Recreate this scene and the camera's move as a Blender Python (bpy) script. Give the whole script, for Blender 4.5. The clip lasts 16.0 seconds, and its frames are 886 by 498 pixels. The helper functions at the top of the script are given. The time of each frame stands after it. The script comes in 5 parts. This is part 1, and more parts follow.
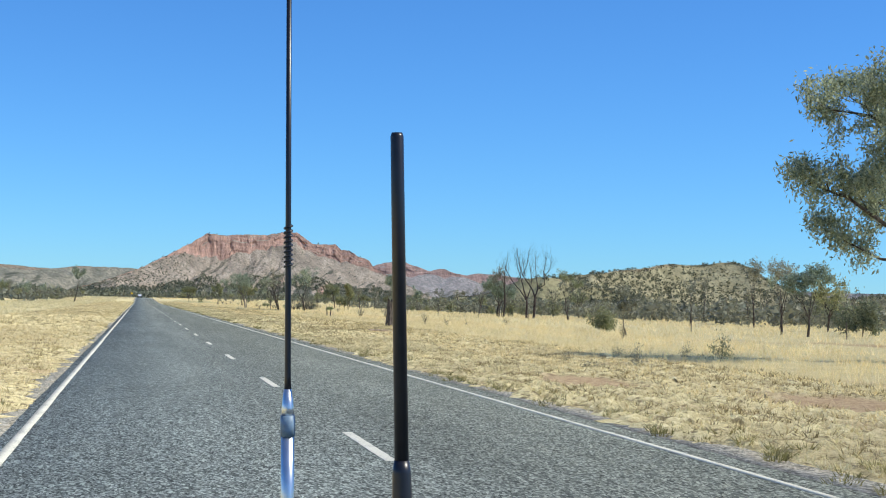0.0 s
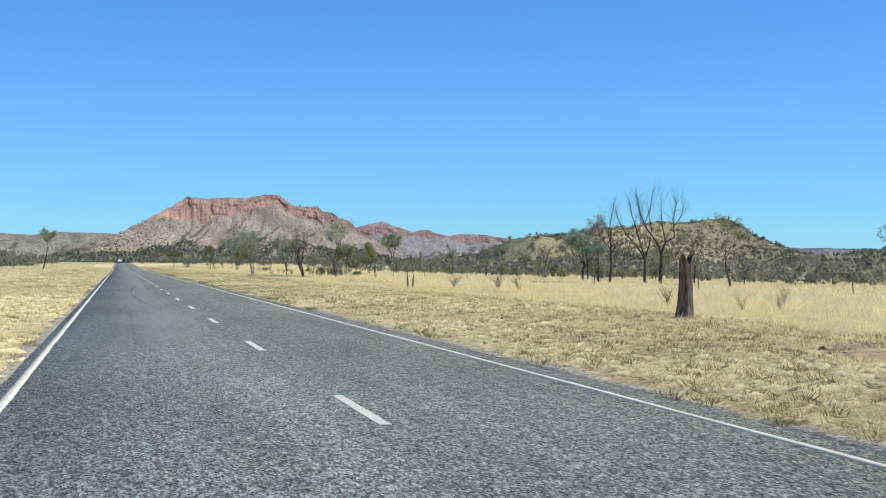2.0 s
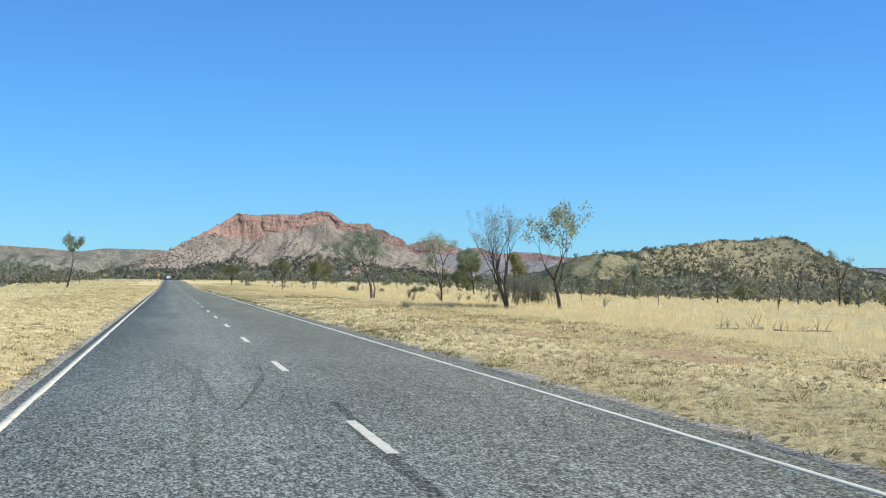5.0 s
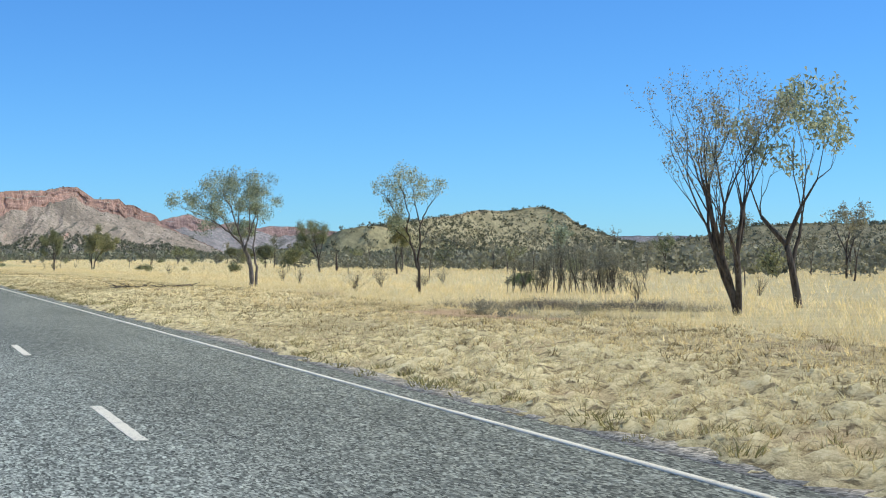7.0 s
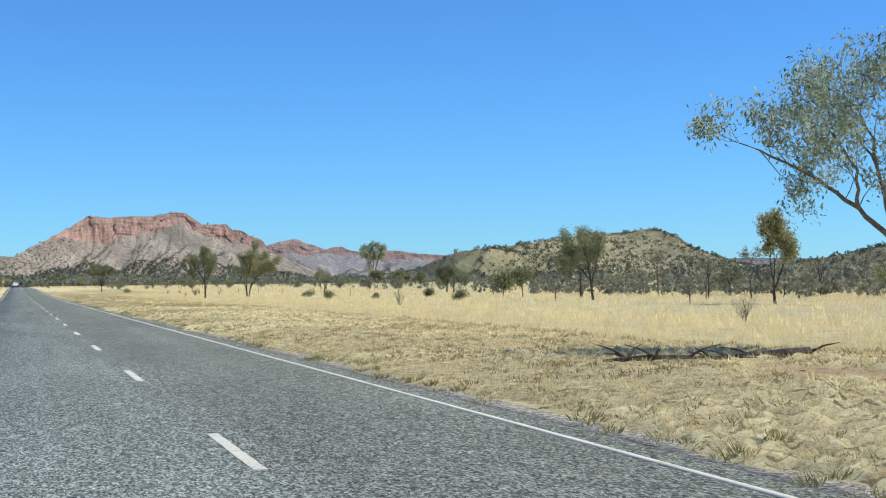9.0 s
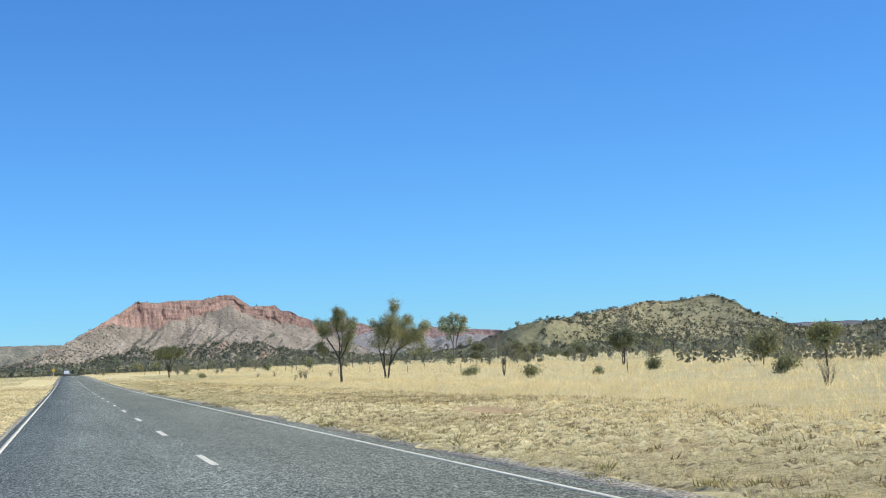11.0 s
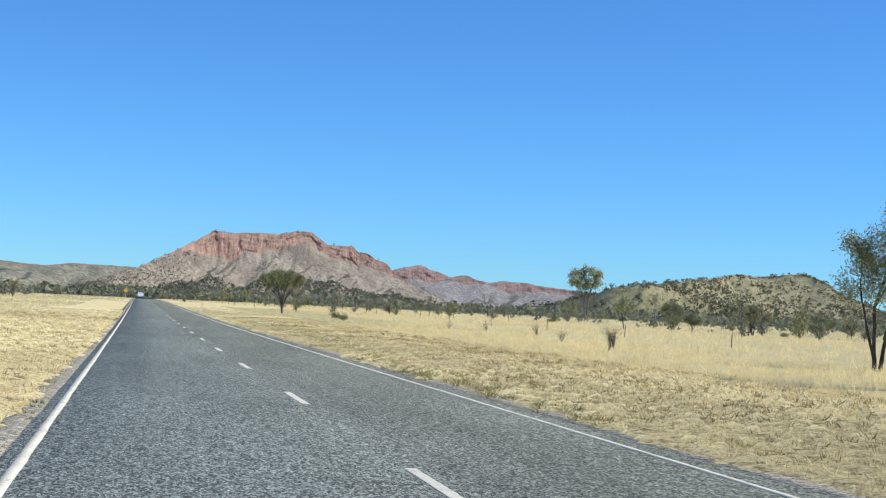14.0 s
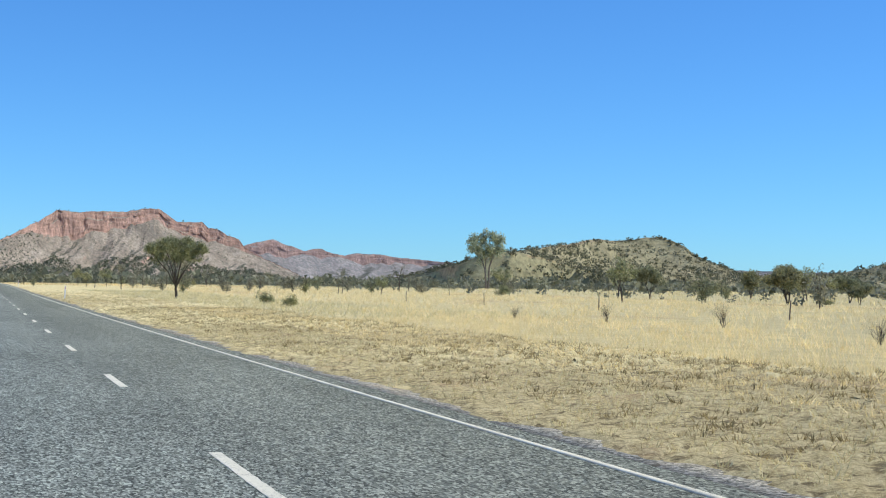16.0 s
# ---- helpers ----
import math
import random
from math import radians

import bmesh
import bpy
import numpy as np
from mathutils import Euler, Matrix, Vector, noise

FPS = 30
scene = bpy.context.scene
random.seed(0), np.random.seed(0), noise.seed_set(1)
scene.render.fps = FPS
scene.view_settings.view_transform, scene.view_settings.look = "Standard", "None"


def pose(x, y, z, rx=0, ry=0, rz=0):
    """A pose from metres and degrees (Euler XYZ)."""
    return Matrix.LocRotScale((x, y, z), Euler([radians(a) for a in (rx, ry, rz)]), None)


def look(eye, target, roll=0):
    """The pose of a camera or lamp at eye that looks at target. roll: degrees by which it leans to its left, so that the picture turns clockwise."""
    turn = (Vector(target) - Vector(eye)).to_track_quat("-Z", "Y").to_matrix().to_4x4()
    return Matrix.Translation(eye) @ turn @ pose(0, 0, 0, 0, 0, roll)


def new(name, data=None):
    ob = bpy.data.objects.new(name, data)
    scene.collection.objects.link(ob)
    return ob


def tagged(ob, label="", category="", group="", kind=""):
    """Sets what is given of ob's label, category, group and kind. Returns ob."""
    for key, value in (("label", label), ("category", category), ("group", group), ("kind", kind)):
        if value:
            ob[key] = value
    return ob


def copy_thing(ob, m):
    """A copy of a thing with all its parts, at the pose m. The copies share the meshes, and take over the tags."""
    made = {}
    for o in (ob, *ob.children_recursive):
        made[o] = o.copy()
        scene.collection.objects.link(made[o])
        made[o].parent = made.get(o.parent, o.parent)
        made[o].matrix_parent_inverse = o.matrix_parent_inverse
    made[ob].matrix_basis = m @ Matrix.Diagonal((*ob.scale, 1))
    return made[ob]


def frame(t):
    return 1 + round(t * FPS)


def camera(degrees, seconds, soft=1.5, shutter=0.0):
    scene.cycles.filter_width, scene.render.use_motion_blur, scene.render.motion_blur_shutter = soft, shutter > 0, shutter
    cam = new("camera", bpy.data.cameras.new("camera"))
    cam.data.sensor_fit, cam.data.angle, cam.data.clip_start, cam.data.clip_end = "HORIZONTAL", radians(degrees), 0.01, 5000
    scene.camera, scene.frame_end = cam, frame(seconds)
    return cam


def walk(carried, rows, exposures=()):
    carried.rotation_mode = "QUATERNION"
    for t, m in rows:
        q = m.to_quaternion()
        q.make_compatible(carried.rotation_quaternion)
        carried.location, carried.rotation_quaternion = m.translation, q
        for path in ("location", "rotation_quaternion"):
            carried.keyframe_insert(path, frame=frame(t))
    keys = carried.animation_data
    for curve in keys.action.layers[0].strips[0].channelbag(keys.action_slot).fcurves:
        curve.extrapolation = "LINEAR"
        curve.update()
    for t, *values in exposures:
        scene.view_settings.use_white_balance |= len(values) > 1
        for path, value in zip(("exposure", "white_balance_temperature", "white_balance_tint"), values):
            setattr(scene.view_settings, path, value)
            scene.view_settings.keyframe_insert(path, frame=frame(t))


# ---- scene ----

# ---------------------------------------------------------------- camera
cam = camera(33.21, 16.0, 1.1)
PATH = [
    (0.0, pose(-0.145, 0.000, 1.497, 92.158, -1.335, -11.569)),
    (0.5, pose(-0.180, 12.138, 1.488, 91.355, -1.384, -11.581)),
    (1.0, pose(-0.218, 24.275, 1.476, 91.459, -1.245, -11.932)),
    (1.5, pose(-0.253, 36.413, 1.459, 91.642, -0.764, -12.265)),
    (2.0, pose(-0.175, 48.550, 1.474, 90.664, -0.492, -12.320)),
    (2.5, pose(-0.087, 60.688, 1.484, 90.145, -0.930, -12.185)),
    (3.0, pose(-0.006, 72.825, 1.486, 90.235, 0.167, -11.869)),
    (3.5, pose(0.084, 84.963, 1.488, 90.358, 1.081, -12.422)),
    (4.0, pose(0.197, 97.100, 1.511, 90.861, 1.004, -14.464)),
    (4.5, pose(0.295, 109.238, 1.505, 91.678, -0.400, -13.909)),
    (5.0, pose(0.294, 121.375, 1.495, 91.350, -0.742, -10.472)),
    (5.2, pose(0.301, 126.230, 1.496, 90.927, -0.612, -9.544)),
    (7.3, pose(0.426, 177.208, 1.502, 90.491, 0.459, -20.582)),
    (7.5, pose(0.442, 182.063, 1.503, 90.811, 0.493, -19.570)),
    (8.0, pose(0.466, 194.200, 1.516, 90.923, 0.419, -16.389)),
    (8.2, pose(0.447, 199.055, 1.513, 91.043, 0.401, -15.092)),
    (10.3, pose(0.232, 250.033, 1.492, 92.466, 1.257, -18.194)),
    (10.5, pose(0.210, 254.888, 1.489, 93.716, 1.895, -17.037)),
    (11.0, pose(0.016, 267.025, 1.485, 94.283, 2.498, -14.213)),
    (11.5, pose(-0.111, 279.163, 1.486, 91.816, 1.502, -11.457)),
    (12.0, pose(-0.230, 291.300, 1.486, 91.968, -1.006, -11.136)),
    (12.5, pose(-0.353, 303.438, 1.484, 93.378, -4.463, -9.219)),
    (13.0, pose(-0.393, 315.575, 1.483, 93.118, -4.872, -9.428)),
    (13.5, pose(-0.436, 327.713, 1.478, 93.414, -4.066, -11.577)),
    (14.0, pose(-0.386, 339.850, 1.505, 92.473, -2.628, -11.620)),
    (14.5, pose(-0.337, 351.988, 1.534, 91.677, -2.072, -11.919)),
    (15.0, pose(-0.169, 364.125, 1.534, 92.366, -1.870, -13.266)),
    (15.5, pose(-0.002, 376.263, 1.540, 92.389, -1.249, -16.393)),
    (16.0, pose(0.164, 388.400, 1.535, 91.559, -0.723, -17.345)),
]
walk(cam, PATH)

# ---------------------------------------------------------------- light
SUN_AZ, SUN_EL = 106.0, 48.0          # degrees right of the road's heading, above the horizon
world = bpy.data.worlds.new("sky")
scene.world = world
world.use_nodes = True
wt = world.node_tree
sky = wt.nodes.new("ShaderNodeTexSky")
sky.sky_type, sky.sun_disc = "NISHITA", False
sky.sun_elevation, sky.sun_rotation = radians(SUN_EL), radians(SUN_AZ)
sky.altitude, sky.air_density, sky.dust_density, sky.ozone_density = 600, 1.0, 0.0, 6.0
tint = wt.nodes.new("ShaderNodeMix")               # the deep blue of dry inland air
tint.data_type, tint.blend_type = "RGBA", "MULTIPLY"
tint.inputs[0].default_value, tint.inputs[7].default_value = 1.0, (0.475, 0.9, 1.31, 1)
wt.links.new(sky.outputs[0], tint.inputs[6])
wt.links.new(tint.outputs[2], wt.nodes["Background"].inputs[0])
wt.nodes["Background"].inputs[1].default_value = 0.108
sun = new("sun", bpy.data.lights.new("sun", "SUN"))
sun.data.energy, sun.data.angle, sun.data.color = 5.0, radians(0.53), (1.0, 0.95, 0.82)
s_dir = Vector((math.sin(radians(SUN_AZ)) * math.cos(radians(SUN_EL)), math.cos(radians(SUN_AZ)) * math.cos(radians(SUN_EL)), math.sin(radians(SUN_EL))))
sun.matrix_world = look(s_dir * 50, (0, 0, 0))
scene.view_settings.exposure = 0.12

# ---------------------------------------------------------------- materials
def material(name, rough=0.9, metal=0.0, spec=0.3):
    m = bpy.data.materials.new(name)
    m.use_nodes = True
    b = m.node_tree.nodes["Principled BSDF"]
    b.inputs["Roughness"].default_value, b.inputs["Metallic"].default_value = rough, metal
    b.inputs["Specular IOR Level"].default_value = spec
    b.inputs["Diffuse Roughness"].default_value = 1.0 if rough > 0.8 else 0.0
    return m, m.node_tree, b


def coords(nt, scale=(1, 1, 1)):
    tc, mp = nt.nodes.new("ShaderNodeTexCoord"), nt.nodes.new("ShaderNodeMapping")
    mp.inputs["Scale"].default_value = scale
    nt.links.new(tc.outputs["Object"], mp.inputs[0])
    return mp.outputs[0]


def noise_tex(nt, vec, scale, detail=4.0, rough=0.55, distort=0.0):
    n = nt.nodes.new("ShaderNodeTexNoise")
    n.inputs["Scale"].default_value, n.inputs["Detail"].default_value = scale, detail
    n.inputs["Roughness"].default_value, n.inputs["Distortion"].default_value = rough, distort
    nt.links.new(vec, n.inputs["Vector"])
    return n.outputs["Fac"]


def ramp(nt, fac, stops):
    r = nt.nodes.new("ShaderNodeValToRGB")
    e = r.color_ramp.elements
    while len(e) < len(stops):
        e.new(0.5)
    for k, (pos, col) in zip(e, stops):
        k.position, k.color = pos, (*col, 1) if len(col) == 3 else (col[0],) * 3 + (1,)
    nt.links.new(fac, r.inputs[0])
    return r.outputs[0]


def mix(nt, a, b, fac, blend="MIX"):
    n = nt.nodes.new("ShaderNodeMix")
    n.data_type, n.blend_type = "RGBA", blend
    for sock, v in ((n.inputs[6], a), (n.inputs[7], b), (n.inputs[0], fac)):
        if isinstance(v, (tuple, float, int)):
            sock.default_value = (*v, 1) if isinstance(v, tuple) else v
        else:
            nt.links.new(v, sock)
    return n.outputs[2]


def bump(nt, b, height, strength, dist):
    n = nt.nodes.new("ShaderNodeBump")
    n.inputs["Strength"].default_value, n.inputs["Distance"].default_value = strength, dist
    nt.links.new(height, n.inputs["Height"])
    nt.links.new(n.outputs[0], b.inputs["Normal"])


def island(nt, obj=False):
    if obj:
        return nt.nodes.new("ShaderNodeObjectInfo").outputs["Random"]
    return nt.nodes.new("ShaderNodeNewGeometry").outputs["Random Per Island"]


def plain(name, col, rough=0.6, metal=0.0, vary=0.15, scale=20.0, spec=0.4):
    m, nt, b = material(name, rough, metal, spec)
    n = noise_tex(nt, coords(nt), scale, 5)
    lo, hi = tuple(c * (1 - vary) for c in col), tuple(min(1, c * (1 + vary)) for c in col)
    nt.links.new(ramp(nt, n, [(0.3, lo), (0.7, hi)]), b.inputs["Base Color"])
    return m


def seal_material(name, tone_all=1.0):
    """Chip seal: pale and dark stones in bitumen, with worn patches and wheel tracks along the road."""
    m, nt, b = material(name, 1.0, 0, 0.05)
    v = coords(nt, (1, 0.34, 1))
    cells = nt.nodes.new("ShaderNodeTexVoronoi")
    cells.inputs["Scale"].default_value = 58
    nt.links.new(v, cells.inputs["Vector"])
    sep = nt.nodes.new("ShaderNodeSeparateColor")
    nt.links.new(cells.outputs["Color"], sep.inputs[0])
    stone = ramp(nt, sep.outputs[0], [(0.0, (0.045, 0.05, 0.043)), (0.34, (0.118, 0.13, 0.113)), (0.64, (0.195, 0.212, 0.183)), (1.0, (0.39, 0.42, 0.355))])
    clusters = noise_tex(nt, v, 9.0, 4, 0.7)
    stone = mix(nt, stone, ramp(nt, clusters, [(0.34, (0.76,)), (0.5, (1.0,)), (0.66, (1.26,))]), 1.0, "MULTIPLY")
    long = coords(nt, (1.0, 0.02, 1))
    tracks = noise_tex(nt, long, 1.3, 3)
    patch = noise_tex(nt, coords(nt, (1, 0.25, 1)), 0.35, 5)
    tone = mix(nt, ramp(nt, tracks, [(0.3, (0.9,)), (0.7, (1.08,))]), ramp(nt, patch, [(0.3, (0.82,)), (0.7, (1.14,))]), 1.0, "MULTIPLY")
    tone = mix(nt, tone, (tone_all, tone_all, tone_all), 1.0, "MULTIPLY")
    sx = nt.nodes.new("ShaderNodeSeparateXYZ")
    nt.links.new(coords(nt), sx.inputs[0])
    mr = nt.nodes.new("ShaderNodeMapRange")           # paints the left lane brighter and the right duller, evening out the light
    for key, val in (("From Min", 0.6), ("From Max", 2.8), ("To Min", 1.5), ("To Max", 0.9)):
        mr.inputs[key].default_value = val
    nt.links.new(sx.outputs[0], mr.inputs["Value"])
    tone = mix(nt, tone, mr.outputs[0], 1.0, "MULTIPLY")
    nt.links.new(mix(nt, stone, tone, 1.0, "MULTIPLY"), b.inputs["Base Color"])
    bump(nt, b, sep.outputs[1], 0.6, 0.014)
    return m


def paint_material():
    m, nt, b = material("road_paint", 0.9, 0, 0.06)
    v = coords(nt)
    wear = noise_tex(nt, v, 35, 6, 0.7)
    big = noise_tex(nt, v, 1.5, 3)
    f = mix(nt, wear, big, 0.35)
    nt.links.new(ramp(nt, f, [(0.36, (0.22, 0.22, 0.2)), (0.46, (0.6, 0.58, 0.475)), (0.7, (0.76, 0.735, 0.6))]), b.inputs["Base Color"])
    bump(nt, b, wear, 0.5, 0.006)
    return m


def ground_material():
    m, nt, b = material("dry_ground", 0.95, 0, 0.1)
    v = coords(nt)
    fine, mid, big = noise_tex(nt, v, 9, 6, 0.7), noise_tex(nt, v, 0.9, 5), noise_tex(nt, coords(nt, (1, 0.35, 1)), 0.07, 4)
    straw = ramp(nt, fine, [(0.25, (0.5, 0.4, 0.19)), (0.5, (0.68, 0.575, 0.3)), (0.75, (0.8, 0.69, 0.4))])
    dirt = ramp(nt, mid, [(0.3, (0.34, 0.16, 0.075)), (0.7, (0.46, 0.24, 0.12))])
    base = mix(nt, straw, dirt, ramp(nt, big, [(0.6, (0.0,)), (0.7, (0.7,))]))
    nt.links.new(mix(nt, base, ramp(nt, mid, [(0.3, (0.82,)), (0.7, (1.1,))]), 1.0, "MULTIPLY"), b.inputs["Base Color"])
    bump(nt, b, fine, 0.8, 0.05)
    return m


def gravel_material():
    m, nt, b = material("gravel", 1.0, 0, 0.06)
    v = coords(nt)
    cells = nt.nodes.new("ShaderNodeTexVoronoi")
    cells.inputs["Scale"].default_value = 30
    nt.links.new(v, cells.inputs["Vector"])
    sep = nt.nodes.new("ShaderNodeSeparateColor")
    nt.links.new(cells.outputs["Color"], sep.inputs[0])
    c = ramp(nt, sep.outputs[0], [(0, (0.09, 0.088, 0.072)), (0.5, (0.26, 0.25, 0.205)), (1, (0.58, 0.54, 0.44))])
    nt.links.new(mix(nt, c, (0.48, 0.36, 0.21), ramp(nt, noise_tex(nt, v, 1.2, 4), [(0.5, (0.0,)), (0.68, (0.22,))])), b.inputs["Base Color"])
    bump(nt, b, sep.outputs[1], 0.9, 0.02)
    return m


def leaf_material(name, dark, light, through_amount=0.25, tint=None):
    m, nt, b = material(name, 0.7, 0, 0.25)
    r = island(nt)
    col = ramp(nt, r, [(0.0, dark), (0.6, light), (1.0, tint or light)])
    big = noise_tex(nt, coords(nt), 0.8, 3)
    col = mix(nt, col, ramp(nt, big, [(0.3, (0.75,)), (0.7, (1.2,))]), 1.0, "MULTIPLY")
    tone = ramp(nt, island(nt, True), [(0, (0.85, 0.88, 0.9)), (1, (1.15, 1.08, 1.0))])
    col = mix(nt, col, tone, 1.0, "MULTIPLY")
    nt.links.new(col, b.inputs["Base Color"])
    tr = nt.nodes.new("ShaderNodeBsdfTranslucent")
    nt.links.new(col, tr.inputs[0])
    ms = nt.nodes.new("ShaderNodeMixShader")
    ms.inputs[0].default_value = through_amount
    nt.links.new(b.outputs[0], ms.inputs[1])
    nt.links.new(tr.outputs[0], ms.inputs[2])
    nt.links.new(ms.outputs[0], nt.nodes["Material Output"].inputs[0])
    return m


def bark_material(name, dark, light):
    m, nt, b = material(name, 0.9, 0, 0.2)
    n = noise_tex(nt, coords(nt, (1, 1, 0.2)), 14, 6, 0.65)
    nt.links.new(ramp(nt, n, [(0.35, dark), (0.65, light)]), b.inputs["Base Color"])
    bump(nt, b, n, 0.9, 0.03)
    return m


def rock_material(name, cliff_dark, cliff_light, soil_dark, soil_light, scrub, split=0.62, scrub_amount=0.5, grain=1.0, wooded=True, rubble=0.3):
    """Bare rock where it is steep, scree and scrub where it is gentle."""
    m, nt, b = material(name, 0.95, 0, 0.1)
    v = coords(nt)
    strata = noise_tex(nt, coords(nt, (1, 1, 7)), 0.014 * grain, 7, 0.65, 0.5)
    streak = noise_tex(nt, coords(nt, (1, 1, 0.15)), 0.085 * grain, 7, 0.72)
    cracks = noise_tex(nt, coords(nt, (1, 1, 0.3)), 0.2 * grain, 5, 0.7)
    cl = ramp(nt, mix(nt, strata, streak, 0.55), [(0.38, cliff_dark), (0.5, cliff_light), (0.62, tuple(min(1, c * 1.35) for c in cliff_light))])
    cl = mix(nt, cl, ramp(nt, cracks, [(0.36, (0.62,)), (0.48, (1.0,))]), 1.0, "MULTIPLY")
    patch = noise_tex(nt, v, 0.012 * grain, 8, 0.72)
    so = ramp(nt, patch, [(0.38, soil_dark), (0.6, soil_light)])
    stones = noise_tex(nt, v, 0.16 * grain, 5, 0.75)
    so = mix(nt, so, ramp(nt, stones, [(0.36, (1 - rubble,)), (0.5, (1.0,)), (0.64, (1 + rubble,))]), 1.0, "MULTIPLY")
    dots = noise_tex(nt, v, 0.085 * grain, 4, 0.7)
    so = mix(nt, so, scrub, ramp(nt, dots, [(0.5, (0.0,)), (0.56, (scrub_amount,))]))
    geo = nt.nodes.new("ShaderNodeNewGeometry")
    sep = nt.nodes.new("ShaderNodeSeparateXYZ")
    nt.links.new(geo.outputs["Normal"], sep.inputs[0])
    add = nt.nodes.new("ShaderNodeMath")
    add.operation = "MULTIPLY_ADD"
    nt.links.new(patch, add.inputs[0])
    add.inputs[1].default_value = 0.35
    nt.links.new(sep.outputs[2], add.inputs[2])
    f = ramp(nt, add.outputs[0], [(split + 0.13, (0.0,)), (split + 0.22, (1.0,))])
    belt = ramp(nt, patch, [(0.3, (0.07, 0.08, 0.06)), (0.7, (0.15, 0.155, 0.115))])      # woodland floor where it levels out
    so = mix(nt, so, belt, ramp(nt, sep.outputs[2], [(0.93, (0.0,)), (0.975, (0.9,))]) if wooded else 0.0)
    nt.links.new(mix(nt, cl, so, f), b.inputs["Base Color"])
    bump(nt, b, mix(nt, mix(nt, streak, cracks, 0.5), mix(nt, dots, stones, 0.5), f), 0.3 + 2 * rubble, 7.0 / grain)
    return m


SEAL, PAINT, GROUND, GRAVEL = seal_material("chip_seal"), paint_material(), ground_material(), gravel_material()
STRAW = leaf_material("straw", (0.7, 0.6, 0.3), (0.83, 0.73, 0.42), 0.5, (0.9, 0.81, 0.54))
TUSSOCK = leaf_material("tussock", (0.54, 0.43, 0.2), (0.78, 0.67, 0.36), 0.45, (0.9, 0.8, 0.5))
BROWN_TUFT = leaf_material("brown_tuft", (0.15, 0.12, 0.052), (0.33, 0.272, 0.13), 0.3, (0.52, 0.43, 0.23))
GREEN_TUFT = leaf_material("green_tuft", (0.15, 0.14, 0.045), (0.34, 0.3, 0.115), 0.3)
GUM_LEAF = leaf_material("gum_leaf", (0.15, 0.19, 0.125), (0.36, 0.42, 0.295), 0.45, (0.47, 0.52, 0.39))
MULGA_LEAF = leaf_material("mulga_leaf", (0.15, 0.165, 0.085), (0.33, 0.345, 0.175), 0.45, (0.43, 0.435, 0.25))
GREY_LEAF = leaf_material("grey_leaf", (0.145, 0.15, 0.108), (0.285, 0.292, 0.21), 0.35, (0.35, 0.335, 0.25))
BUSH_LEAF = leaf_material("bush_leaf", (0.13, 0.148, 0.088), (0.265, 0.29, 0.17), 0.4, (0.33, 0.325, 0.2))
FRESH_LEAF = leaf_material("fresh_leaf", (0.09, 0.13, 0.05), (0.19, 0.26, 0.095), 0.3, (0.26, 0.33, 0.14))
BARK = bark_material("dark_bark", (0.035, 0.028, 0.022), (0.15, 0.125, 0.1))
PALE_BARK = bark_material("grey_bark", (0.09, 0.08, 0.07), (0.3, 0.26, 0.22))
WEATHERED = bark_material("weathered_wood", (0.05, 0.04, 0.032), (0.24, 0.19, 0.145))
CHARRED = bark_material("charred_wood", (0.02, 0.017, 0.015), (0.15, 0.115, 0.095))
MESA = rock_material("red_range", (0.35, 0.225, 0.185), (0.53, 0.345, 0.268), (0.275, 0.232, 0.182), (0.47, 0.395, 0.31), (0.16, 0.155, 0.115), 0.5, 0.4)
# distance haze is mixed into this rock's colours: paler and greyer
FAR_ROCK = rock_material("hazed_red_rock", (0.33, 0.225, 0.2), (0.5, 0.35, 0.3), (0.27, 0.25, 0.24), (0.42, 0.38, 0.355), (0.2, 0.215, 0.21), 0.55, 0.6)
LOW_ROCK = rock_material("brown_rock", (0.23, 0.15, 0.115), (0.37, 0.26, 0.195), (0.19, 0.19, 0.155), (0.35, 0.325, 0.255), (0.125, 0.138, 0.105), 0.5, 0.65)
HILL = rock_material("scrub_hill", (0.2, 0.14, 0.1), (0.38, 0.29, 0.2), (0.29, 0.255, 0.14), (0.51, 0.45, 0.265), (0.14, 0.145, 0.09), 0.4, 0.45, 1.6, False, 0.12)
SPUR = rock_material("grassy_hill", (0.3, 0.2, 0.12), (0.5, 0.38, 0.22), (0.3, 0.27, 0.14), (0.5, 0.445, 0.25), (0.15, 0.15, 0.09), 0.4, 0.35, 1.6, False, 0.12)
SCRUB_LEAF = leaf_material("scrub_leaf", (0.1, 0.116, 0.082), (0.195, 0.216, 0.155), 0.35, (0.255, 0.262, 0.19))
PALE_SCRUB_LEAF = leaf_material("pale_scrub_leaf", (0.125, 0.135, 0.1), (0.235, 0.248, 0.18), 0.35, (0.3, 0.295, 0.22))
HILL_LEAF = leaf_material("hill_shrub_leaf", (0.075, 0.087, 0.058), (0.16, 0.175, 0.12), 0.3, (0.21, 0.21, 0.145))
BLEACHED = bark_material("bleached_wood", (0.2, 0.14, 0.09), (0.52, 0.41, 0.28))
ASH_GRASS = leaf_material("ash_grass", (0.1, 0.09, 0.075), (0.22, 0.2, 0.165), 0.2, (0.34, 0.3, 0.23))
RUBBER = seal_material("rubbered_seal", 0.6)


